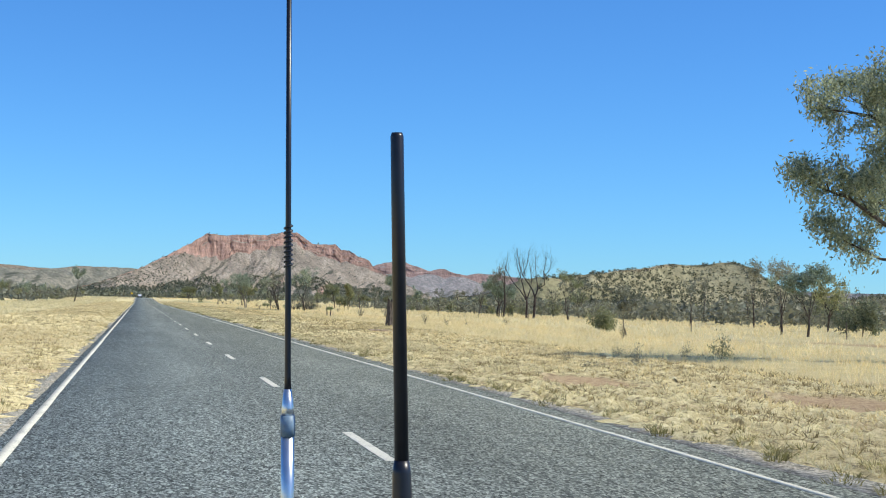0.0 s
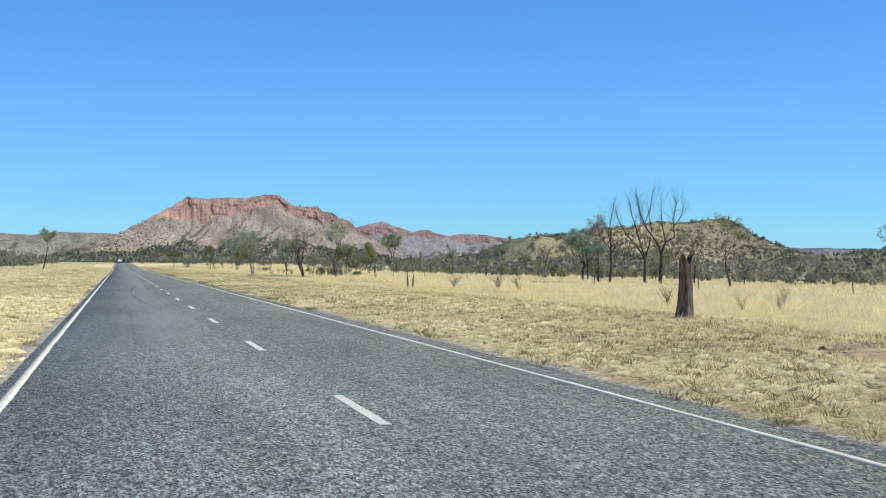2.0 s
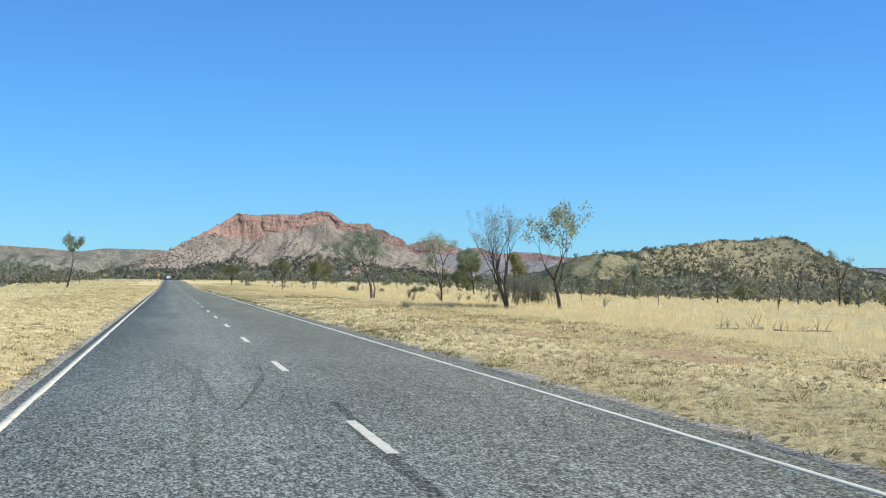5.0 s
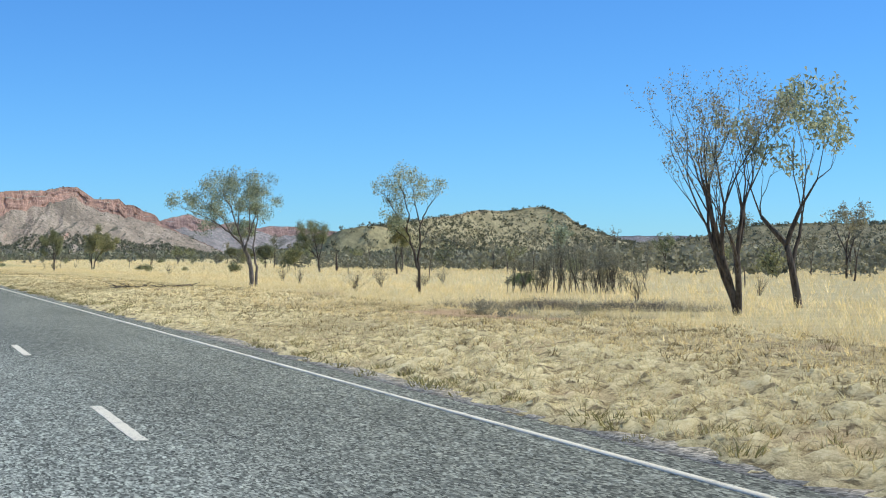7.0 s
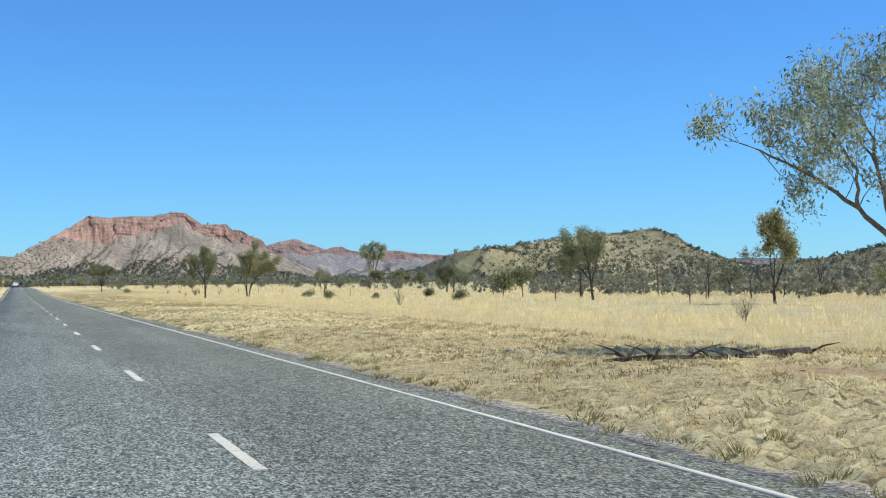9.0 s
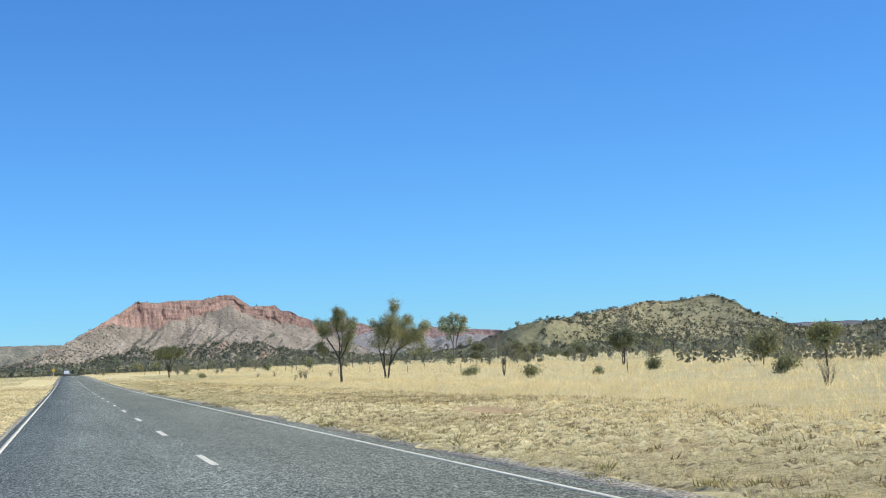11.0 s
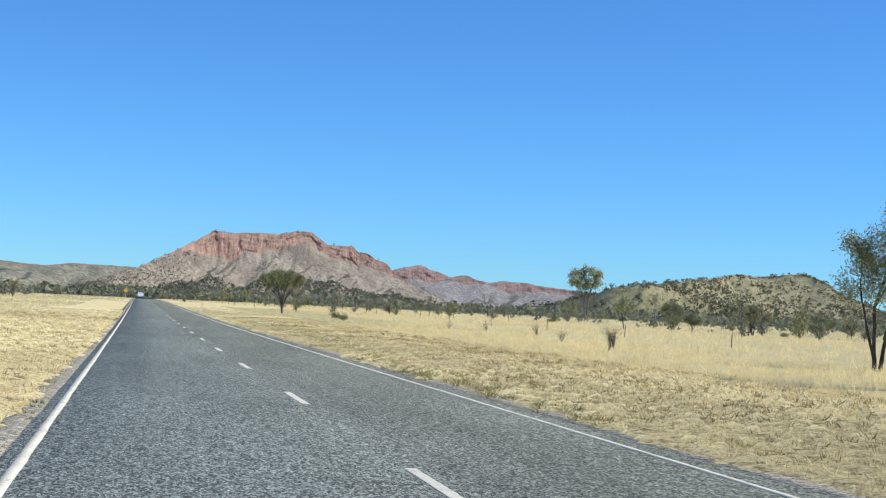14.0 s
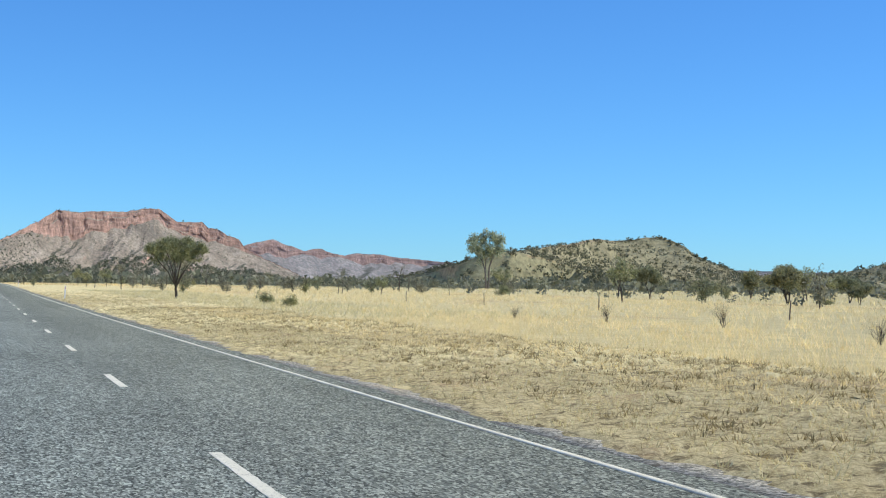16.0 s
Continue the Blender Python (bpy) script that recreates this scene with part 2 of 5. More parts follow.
def thatch_material():
    """Slashed grass: pale cuttings, fine stalks, brown gaps darkened as shade, patches of bare soil."""
    m, nt, b = material("grass_thatch", 0.95, 0, 0.1)
    v = coords(nt)
    fine, mid = noise_tex(nt, coords(nt, (1, 0.6, 1)), 28, 6, 0.8, 0.4), noise_tex(nt, v, 5.5, 7, 0.75, 0.8)
    body = mix(nt, fine, mid, 0.5)
    straw = ramp(nt, body, [(0.37, (0.38, 0.285, 0.125)), (0.43, (0.64, 0.53, 0.26)), (0.5, (0.81, 0.7, 0.375)), (0.59, (0.9, 0.8, 0.48))])
    soil = ramp(nt, mid, [(0.3, (0.44, 0.26, 0.14)), (0.7, (0.64, 0.43, 0.26))])
    # dead stalks between tufts, darkened to give the hollows shade
    shaded_litter = ramp(nt, body, [(0.38, (0.16, 0.125, 0.055)), (0.46, (0.42, 0.335, 0.165)), (0.56, (0.7, 0.59, 0.32))])
    cover = nt.nodes.new("ShaderNodeAttribute")         # how thickly the tufts stand; hollows take the dark colour
    cover.attribute_name = "cover"
    ground_c = mix(nt, shaded_litter, straw, cover.outputs["Fac"])
    # dark patches: brown tussock bases, and shade between tufts put in colour
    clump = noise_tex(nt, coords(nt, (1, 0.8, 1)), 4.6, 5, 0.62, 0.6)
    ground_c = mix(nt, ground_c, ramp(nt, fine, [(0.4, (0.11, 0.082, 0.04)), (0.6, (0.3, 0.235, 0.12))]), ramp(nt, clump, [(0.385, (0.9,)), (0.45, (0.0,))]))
    bare = nt.nodes.new("ShaderNodeAttribute")          # where the red soil lies open
    bare.attribute_name = "bare"
    nt.links.new(mix(nt, ground_c, soil, bare.outputs["Fac"]), b.inputs["Base Color"])
    bump(nt, b, mix(nt, body, clump, 0.5), 0.7, 0.08)
    return m


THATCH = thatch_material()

# ---------------------------------------------------------------- building helpers
def mesh_object(name, verts, faces, mats, smooth=False, parent=None):
    """faces: an (n, k) array of one face size, or a list of tuples."""
    me = bpy.data.meshes.new(name)
    v = np.asarray(verts, dtype=np.float32).reshape(-1, 3)
    if isinstance(faces, np.ndarray):
        k = faces.shape[1]
        me.vertices.add(len(v))
        me.vertices.foreach_set("co", v.ravel())
        me.loops.add(faces.size)
        me.loops.foreach_set("vertex_index", faces.astype(np.int32).ravel())
        me.polygons.add(len(faces))
        me.polygons.foreach_set("loop_start", np.arange(0, faces.size, k, dtype=np.int32))
        me.update(calc_edges=True)
        me.validate()
    else:
        me.from_pydata([tuple(map(float, p)) for p in v], [], faces)
    for mt in (mats if isinstance(mats, (list, tuple)) else [mats]):
        me.materials.append(mt)
    if smooth:
        me.polygons.foreach_set("use_smooth", np.ones(len(me.polygons), dtype=bool))
    ob = new(name, me)
    if parent:
        ob.parent = parent
    return ob


def part(name, bm, mt, parent=None, label=""):
    me = bpy.data.meshes.new(name)
    bm.to_mesh(me)
    bm.free()
    me.materials.append(mt)
    ob = new(name, me)
    ob.parent = parent
    return tagged(ob, label)


def box_bm(x0, x1, y0, y1, z0, z1, bevel=0.0):
    bm = bmesh.new()
    bmesh.ops.create_cube(bm, size=1, matrix=Matrix.Translation(((x0 + x1) / 2, (y0 + y1) / 2, (z0 + z1) / 2)) @ Matrix.Diagonal((x1 - x0, y1 - y0, z1 - z0, 1)))
    if bevel:
        bmesh.ops.bevel(bm, geom=bm.edges, offset=bevel, segments=2, affect="EDGES")
    return bm


def grid_faces(nu, nv):
    i = np.arange((nu - 1) * (nv - 1))
    a = (i // (nv - 1)) * nv + i % (nv - 1)
    return np.stack([a, a + nv, a + nv + 1, a + 1], 1)


def fractal(x, y, seed=0, octaves=4):
    """Smooth fractal lattice noise for arrays, about -1..1."""
    table = np.random.RandomState(seed + 1000).uniform(-1, 1, 4096)
    x, y = np.broadcast_arrays(np.asarray(x, float), np.asarray(y, float))
    out, amp, tot = np.zeros(x.shape), 1.0, 0.0
    for k in range(octaves):
        px, py = x * 0.32 * 2.03 ** k + 17.3 * k, y * 0.32 * 2.03 ** k + 5.1 * k
        ix, iy = np.floor(px).astype(np.int64), np.floor(py).astype(np.int64)
        fx, fy = px - ix, py - iy
        fx, fy = fx * fx * (3 - 2 * fx), fy * fy * (3 - 2 * fy)
        at = lambda i, j: table[((i * 73856093) ^ (j * 19349663)) & 4095]
        out += amp * ((at(ix, iy) * (1 - fx) + at(ix + 1, iy) * fx) * (1 - fy) + (at(ix, iy + 1) * (1 - fx) + at(ix + 1, iy + 1) * fx) * fy)
        tot += amp * 0.75
        amp *= 0.55
    return out / tot


# ---------------------------------------------------------------- ground and road
LEFT, CENTRE, RIGHT = -1.343, 2.255, 5.457      # the painted lines
PERIOD, FIRST = 12.03, 1.966                    # broken line: one stripe every 12 m
Y0, Y1 = -60.0, 1500.0


def rise(y):
    """The plain climbs gently to a low crest far ahead."""
    s = np.clip((np.asarray(y, float) - 380) / 470, 0, 1)
    return 1.7 * s * s * (3 - 2 * s)


def ground_z(x, y):
    """Flat under the road, gently uneven and a little higher away from it."""
    away = np.clip(np.maximum(x - (RIGHT + 0.5), (LEFT - 0.4) - x) / 3.0, 0, 1)
    return rise(y) - 0.04 + away * (0.10 + 0.07 * fractal(x * 0.25, y * 0.25, 3, 2) + 0.10 * fractal(x * 0.04, y * 0.04, 4, 2))


def spread(breaks):
    return np.unique(np.concatenate([np.arange(a, b, s) for a, b, s in breaks]))


gx = spread([(-6000, -400, 400), (-400, -60, 20), (-60, -16, 2), (-16, -4, 0.8), (-4, -1.5, 0.3), (-1.5, 6, 1.5), (5.7, 8, 0.3), (8, 30, 0.8), (30, 90, 2), (90, 500, 20), (500, 6001, 400)])
gy = spread([(-800, -60, 100), (-60, 620, 4.0), (620, 1500, 20), (1500, 7001, 300)])
X, Y = np.meshgrid(gx, gy, indexing="ij")
ground = mesh_object("ground", np.stack([X, Y, ground_z(X, Y)], -1), grid_faces(len(gx), len(gy)), GROUND, True)
tagged(ground, "dry straw-coloured plain with red soil patches", "ground", kind="structure")


def strip(name, xa, xb, z, mt, ragged=0.0, step=0.5, seed=1, thick=0.1):
    """A long slab beside or on the road, with ragged edges where asked."""
    y = np.arange(Y0, Y1 + step, step)
    ra = ragged * (fractal(y * 1.1, y * 0, seed) + 0.6 * fractal(y * 5.0, y * 0, seed + 1))
    rb = ragged * (fractal(y * 1.1, y * 0, seed + 2) + 0.6 * fractal(y * 5.0, y * 0, seed + 3))
    rows_x = [xa + ra * 0.3, xa + ra * 0.3, xb + rb, xb + rb]
    rows_z = [z - thick, z, z, z - thick]
    v = np.stack([np.stack([a, y, b + rise(y)], 1) for a, b in zip(rows_x, rows_z)], 1)
    return mesh_object(name, v, grid_faces(len(y), 4)[:, ::-1], mt)


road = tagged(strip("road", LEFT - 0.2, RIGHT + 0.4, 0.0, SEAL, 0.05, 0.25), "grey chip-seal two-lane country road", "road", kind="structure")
tagged(strip("road_shoulder", LEFT - 0.1, LEFT - 0.65, -0.012, GRAVEL, 0.1, 0.5, 11), "grey gravel shoulder at the road edge", "gravel", kind="structure")
tagged(strip("road_shoulder", RIGHT + 0.3, RIGHT + 0.95, -0.012, GRAVEL, 0.12, 0.5, 21), "grey gravel shoulder at the road edge", "gravel", kind="structure")
tagged(strip("edge_line", LEFT - 0.052, LEFT + 0.052, 0.003, PAINT, 0.01, 0.7, 31, 0.005), "worn white edge line on the seal", "road marking", kind="structure")
tagged(strip("edge_line", RIGHT - 0.052, RIGHT + 0.052, 0.003, PAINT, 0.01, 0.7, 41, 0.005), "worn white edge line on the seal", "road marking", kind="structure")

stripe_bm = box_bm(-0.06, 0.06, 0, 3.1, -0.004, 0.006)
bmesh.ops.subdivide_edges(stripe_bm, edges=[e for e in stripe_bm.edges if e.calc_length() > 2], cuts=14)
rng = random.Random(5)
for v in stripe_bm.verts:
    v.co.x += rng.uniform(-0.006, 0.006)
stripe = part("centre_stripe", stripe_bm, PAINT)
tagged(stripe, "white broken centre line stripe on grey seal", "road marking", "centre line stripes", "structure")


def stripe_pose(k):
    y = FIRST + k * PERIOD
    return pose(CENTRE, y, float(rise(y)), math.degrees(math.atan2(float(rise(y + 3.1) - rise(y)), 3.1)))


stripe.matrix_basis = stripe_pose(0)
for k in range(-3, 115):
    if k:
        copy_thing(stripe, stripe_pose(k))


def tuft_cells(ix, iy, cell, seed):
    """Centre, size and height of the matted tuft in each cell of a jittered grid; some cells are bare."""
    r = np.random.RandomState(seed).uniform(0, 1, (4096, 4))[((ix * 73856093) ^ (iy * 19349663)) & 4095]
    return (ix + r[..., 0]) * cell, (iy + r[..., 1]) * cell, cell * (0.22 + 0.3 * r[..., 2]), np.where(r[..., 3] > 0.12, 0.035 + 0.085 * r[..., 2] * r[..., 3], 0)


def tuft_height(x, y, cell, seed):
    ix, iy = np.floor(x / cell).astype(np.int64), np.floor(y / cell).astype(np.int64)
    wx, wy = x + 0.1 * fractal(x * 9, y * 9, seed + 6, 2), y + 0.1 * fractal(x * 9, y * 9, seed + 7, 2)
    out = np.zeros(np.shape(x))
    for a in (-1, 0, 1):
        for b in (-1, 0, 1):
            cx, cy, size, high = tuft_cells(ix + a, iy + b, cell, seed)
            out = np.maximum(out, high * np.clip(1 - ((wx - cx) ** 2 + (wy - cy) ** 2) / size ** 2, 0, 1) ** 0.55)
    return out


SOIL = [(10.5, 149.5, 1.1, 4.0), (12.9, 201.5, 1.2, 4.5), (11.6, 23.5, 1.3, 3.2), (8.6, 29.0, 0.9, 2.6), (11.4, 69.0, 0.9, 2.2), (9.8, 160.5, 0.7, 2.5), (11.2, 236.0, 0.8, 3.0), (10.4, 303.0, 0.8, 3.0)]


def bare_soil(x, y):
    """How far the red soil lies open, 0 to 1: a few worn patches with uneven edges."""
    out = np.zeros(np.shape(x))
    for cx, cy, rx, ry in SOIL:
        out = np.maximum(out, 1.25 - np.hypot((x - cx) / rx, (y - cy) / ry))
    return np.clip((out + 0.45 * fractal(x * 3, y * 2, 91, 3) - 0.2) * 2.2, 0, 1) * (out > -0.6)


def lumps(x, y, cell, seed):
    """Large matted tufts with smaller ones between them."""
    return np.maximum(tuft_height(x, y, cell, seed), 0.75 * tuft_height(x, y, cell * 0.6, seed + 11))


def thick(x, y, seed):
    return (1 - 0.85 * bare_soil(x, y)) * np.clip(0.85 + 0.8 * fractal(x * 0.5, y * 0.3, seed + 2, 2), 0.25, 1.2)


def mat_z(x, y, cell, seed):
    return ground_z(x, y) + 0.04 + lumps(x, y, cell, seed) * thick(x, y, seed) + 0.025 * fractal(x * 12, y * 12, seed + 5, 2)


def verge_mat(x0, x1, y0, y1, sx, sy, cell, seed, ragged, fade):
    """Thatch of slashed grass on the verge, in matted tufts with gaps between. ragged: which side frays, and how far; fade: sinks at the far side."""
    x, y = np.arange(x0, x1 + sx, sx), np.arange(y0, y1, sy)
    A, B = np.meshgrid(x, y, indexing="ij")
    T = lumps(A, B, cell, seed)
    z = ground_z(A, B) + 0.04 + T * thick(A, B, seed) + 0.025 * fractal(A * 12, B * 12, seed + 5, 2)
    if ragged:
        margin = np.abs(A - (x0 if ragged > 0 else x1)) - abs(ragged) * (0.45 + 0.5 * fractal(B * 0.9, B * 0, seed + 8, 2) + 0.35 * fractal(B * 4.0, B * 0, seed + 9, 2))
        z = np.where(margin < 0.3, z + (margin - 0.3) * 0.25, z)
    if fade:
        z = z - 0.12 * np.clip(1 - np.abs(A - (x1 if fade > 0 else x0)) / 0.8, 0, 1)
    ob = mesh_object("verge_thatch", np.stack([A, B, z], -1), grid_faces(len(x), len(y)), THATCH, True)
    layer = ob.data.attributes.new("cover", "FLOAT", "POINT")
    layer.data.foreach_set("value", np.clip((T * thick(A, B, seed) - 0.022) / 0.035, 0, 1).astype(np.float32).ravel())
    layer = ob.data.attributes.new("bare", "FLOAT", "POINT")
    layer.data.foreach_set("value", (bare_soil(A, B) * 0.62).astype(np.float32).ravel())
    return tagged(ob, "matted tufts of slashed dry grass", "grass", kind="stuff")


RIGHT_CELL, LEFT_CELL = 0.27, 0.4
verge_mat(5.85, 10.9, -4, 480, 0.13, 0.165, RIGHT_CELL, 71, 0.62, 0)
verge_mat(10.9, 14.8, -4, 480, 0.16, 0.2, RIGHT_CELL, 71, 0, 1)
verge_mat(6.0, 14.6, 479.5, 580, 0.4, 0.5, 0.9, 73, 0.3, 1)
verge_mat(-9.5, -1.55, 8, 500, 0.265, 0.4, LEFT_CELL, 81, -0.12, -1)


def skid(points, width, label, lift=0.0015):
    """A dark rubber mark along a bent line on the seal."""
    p = np.array(points)
    d = np.cumsum(np.r_[0, np.hypot(*np.diff(p, axis=0).T)])
    s = np.linspace(0, d[-1], int(d[-1] / 0.3) + 2)
    x, y = np.interp(s, d, p[:, 0]), np.interp(s, d, p[:, 1])
    for _ in range(4):
        x[1:-1] = (x[:-2] + 2 * x[1:-1] + x[2:]) / 4
        y[1:-1] = (y[:-2] + 2 * y[1:-1] + y[2:]) / 4
    tx, ty = np.gradient(x), np.gradient(y)
    n = np.hypot(tx, ty)
    w = width * (0.75 + 0.4 * fractal(s * 2, s * 0, 7)) / 2
    v = np.stack([np.stack([x + sgn * ty / n * w, y - sgn * tx / n * w, np.full_like(x, lift)], 1) for sgn in (1, -1)], 1)
    ob = mesh_object("tyre_mark", v, grid_faces(len(s), 2), RUBBER)
    return tagged(ob, label, "road marking", kind="structure")


skid([(0.8, 147), (0.6, 139), (0.5, 130), (0.48, 122), (0.52, 116.6), (0.68, 108.7), (0.8, 105.6), (0.9, 102)], 0.14, "dark curved tyre mark on the seal")
skid([(2.2, 137), (2.12, 128), (2.12, 121), (2.2, 116), (2.35, 113)], 0.11, "dark tyre mark along the centre line", 0.0024)
skid([(0.45, 150), (0.85, 143.5), (0.88, 139.6), (1.1, 138.6), (1.55, 142.5), (1.8, 145.2), (1.9, 148)], 0.09, "looping dark tyre mark on the seal", 0.003)
skid([(2.36, 140), (2.28, 136), (2.2, 132), (2.15, 127)], 0.12, "dark tyre mark beside the centre line", 0.0035)
skid([(-0.03, 393), (-0.12, 379.3), (-0.2, 370)], 0.04, "dark crack along the wheel track")
skid([(0.12, 58.0), (0.16, 66), (0.12, 74), (0.18, 86), (0.2, 100)], 0.035, "thin dark crack along the wheel track")
skid([(-0.38, 379.2), (-0.1, 379.3)], 0.09, "short dark patch on the seal", 0.0022)


# ---------------------------------------------------------------- ranges and hills
def ridge(name, crest, mt, label, cliff=0.0, talus=0.6, depth=1.0, step=5.5, rough=1.0, seed=1, apron=300.0, fine=(16, 56), ribs=0.0):
    """A range along crest points (bearing, elevation in degrees, distance, cliff height): top, cliff, scree slope and apron."""
    c = np.array(crest)
    length = np.radians(c[-1, 0] - c[0, 0]) * c[:, 2].mean()
    nu = int(length / step)
    az = np.linspace(c[0, 0], c[-1, 0], nu)
    el, dist, cl = (np.interp(az, c[:, 0], c[:, k]) for k in (1, 2, 3))
    u = np.radians(az - c[0, 0]) * c[:, 2].mean()
    z = dist * np.tan(np.radians(el)) + rough * (2.2 * fractal(u * 0.06, u * 0, seed) + 1.5 * fractal(u * 0.3, u * 0, seed + 1))
    z = np.maximum(z, 3.0)
    cl = np.minimum(cl * (1 + 0.4 * fractal(u * 0.04, u * 0, seed + 9) + 0.14 * fractal(u * 0.2, u * 0, seed + 19)), z * 0.6)
    cl = np.maximum(cl, 1.5)
    t = np.concatenate([[-3, -1.5, -0.5], np.linspace(0, 1, fine[0]), np.linspace(1.02, 2, fine[1]), np.linspace(2.05, 3, 16)])
    U, Tt = np.meshgrid(u, t, indexing="ij")
    Z0, CL = z[:, None], cl[:, None]
    flute = 1.1 * fractal(U * 0.045, Tt * 0.4, seed + 2, 3) + 0.9 * fractal(U * 0.3, Tt * 2.5, seed + 3, 3)
    lean = (0.3 if cliff else 1.7) * CL
    ker = np.hanning(141) / np.hanning(141).sum()
    zs, cs = (np.convolve(np.pad(q, 70, mode="edge"), ker, "valid")[:, None] for q in (z, cl))
    below = zs - cs
    run = below * talus ** -1 * 1.5
    tc, tt, ta = np.clip(Tt, 0, 1), np.clip(Tt - 1, 0, 1), np.clip(Tt - 2, 0, 1)
    ledge = np.clip(np.round((tc + 0.1 * fractal(U * 0.08, U * 0, seed + 4, 2)) * 4) / 4, 0, 1)
    blocks = np.cumsum(np.random.RandomState(seed + 60).uniform(6, 26, 900))
    joint = np.random.RandomState(seed + 61).uniform(-1, 1, (901, 6))
    flute = 0.4 * flute + 0.5 * joint[np.searchsorted(blocks, U + 3 * fractal(U * 0.05, Tt * 4, seed + 62, 2)), (ledge * 2).astype(int)]
    front = lean * (0.3 * tc + 0.7 * ledge) + run * tt + apron * ta - np.clip(-Tt, 0, 3) * Z0 * 0.35
    front = front + rough * flute * np.clip(CL * 0.3, 0, 18) * np.sin(np.pi * np.clip(Tt, 0, 1.15) / 1.15) ** 0.6 * (Tt > 0) * (Tt < 1.15)
    fade = np.clip(1 - (Tt - 1) / 0.3, 0, 1)
    h = np.where(Tt < 1, Z0 - CL * tc, below + (Z0 - CL - below) * fade) - below * 0.8 * (1 - (1 - tt) ** 1.35) - below * 0.22 * ta - np.clip(-Tt, 0, 3) ** 2 * 0.12 * Z0
    gully = -np.abs(fractal(U * 0.02 + 1.2 * Tt, Tt * 2.0 - U * 0.006, seed + 5, 4)) * 0.2 + 0.05 + 0.07 * fractal(U * 0.06 - 2 * Tt, Tt * 9, seed + 6, 4)
    h = h + rough * gully * below * np.sin(np.pi * np.clip((Tt - 1) / 1.6, 0, 1))
    wander = U + 40 * fractal(U * 0.01, Tt * 3, seed + 70, 2) + 55 * (Tt - 1)
    rib = 0.6 * np.abs(fractal(wander * 0.035, Tt * 1.2, seed + 71, 3)) + 0.4 * np.abs(fractal(wander * 0.1, Tt * 3.0, seed + 72, 3))
    h = h + ribs * (0.28 - rib) * below * np.sin(np.pi * np.clip((Tt - 1) / 1.5, 0, 1)) ** 0.7
    h = h + rough * 0.9 * fractal(U * 0.5, Tt * 40, seed + 7, 2) * (Tt > 1) * (Tt < 2)
    A, R = np.radians(az)[:, None], dist[:, None] - front * depth
    v = np.stack([np.sin(A) * R, np.cos(A) * R, np.where(Tt >= 3, -6.0, h)], -1)
    ob = mesh_object(name, v, grid_faces(nu, len(t)), mt, False)
    tagged(ob, label, "mountain range" if cliff else "hill", kind="structure")
    return v, t


mesa_v = ridge("mesa_range", [(-2.6, 0.25, 3400, 0), (-0.9, 0.8, 3520, 0), (-0.02, 1.12, 3640, 0), (0.72, 1.52, 3740, 0), (1.7, 2.04, 3880, 12), (2.25, 2.41, 3950, 45), (2.48, 2.54, 3980, 58),
       (3.24, 2.49, 4036, 58), (4.82, 2.56, 4154, 46), (5.22, 2.63, 4182, 36), (5.88, 2.66, 4232, 28), (6.12, 2.52, 4249, 34), (6.5, 2.23, 4266, 26), (7.38, 2.25, 4322, 40),
       (7.6, 2.03, 4333, 34), (7.89, 2.03, 4350, 34), (8.26, 1.79, 4372, 26), (8.67, 1.66, 4389, 24), (8.85, 1.4, 4400, 10), (9.6, 1.0, 4422, 0), (10.4, 0.62, 4434, 0), (11.6, 0.1, 4439, 0)],
       MESA, "flat-topped red sandstone range with cliffs and scree", 1, 0.62, step=3.2, seed=3, apron=950, fine=(26, 84), ribs=0.2)
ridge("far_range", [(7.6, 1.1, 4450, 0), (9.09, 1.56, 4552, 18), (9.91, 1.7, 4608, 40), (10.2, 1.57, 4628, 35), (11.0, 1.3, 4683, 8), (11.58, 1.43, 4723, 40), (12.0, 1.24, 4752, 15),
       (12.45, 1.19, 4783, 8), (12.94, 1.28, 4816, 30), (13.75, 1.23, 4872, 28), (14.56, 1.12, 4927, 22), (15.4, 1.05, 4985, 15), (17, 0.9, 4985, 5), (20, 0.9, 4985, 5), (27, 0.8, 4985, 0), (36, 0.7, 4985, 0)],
       FAR_ROCK, "haze-tinted red ridge line far behind the range", 1, 0.6, step=9, seed=13, apron=900, ribs=0.25)
ridge("left_range", [(-9, 1.2, 3900, 0), (-6, 1.2, 4173, 10), (-4.4, 1.1, 4318, 12), (-3.0, 1.05, 4445, 0), (-2.34, 1.17, 4505, 8), (-1.3, 1.16, 4600, 0), (-0.3, 1.13, 4691, 0), (1.0, 1.0, 4809, 0), (2.0, 0.8, 4900, 0)],
       LOW_ROCK, "low brown range on the horizon", 0, 0.5, step=11, seed=23, ribs=0.35)
hill_v = ridge("near_hill", [(13.0, 0.2, 2450, 0), (14.3, 0.7, 2400, 0), (15.39, 1.06, 2370, 0), (16.12, 1.24, 2350, 0), (17.25, 1.34, 2350, 0), (18.68, 1.52, 2640, 4), (19.98, 1.75, 2950, 6),
       (21.04, 1.75, 3100, 4), (22.57, 1.91, 3200, 5), (23.13, 1.75, 3200, 6), (23.46, 1.6, 3190, 9), (23.75, 1.34, 3190, 5), (24.35, 1.05, 3150, 0), (25.26, 0.71, 3140, 0), (26.5, 0.3, 3140, 0)],
       HILL, "low rocky hill dotted with dark scrub", 0, 0.33, step=5, rough=0.8, seed=33, apron=250, ribs=0.2)
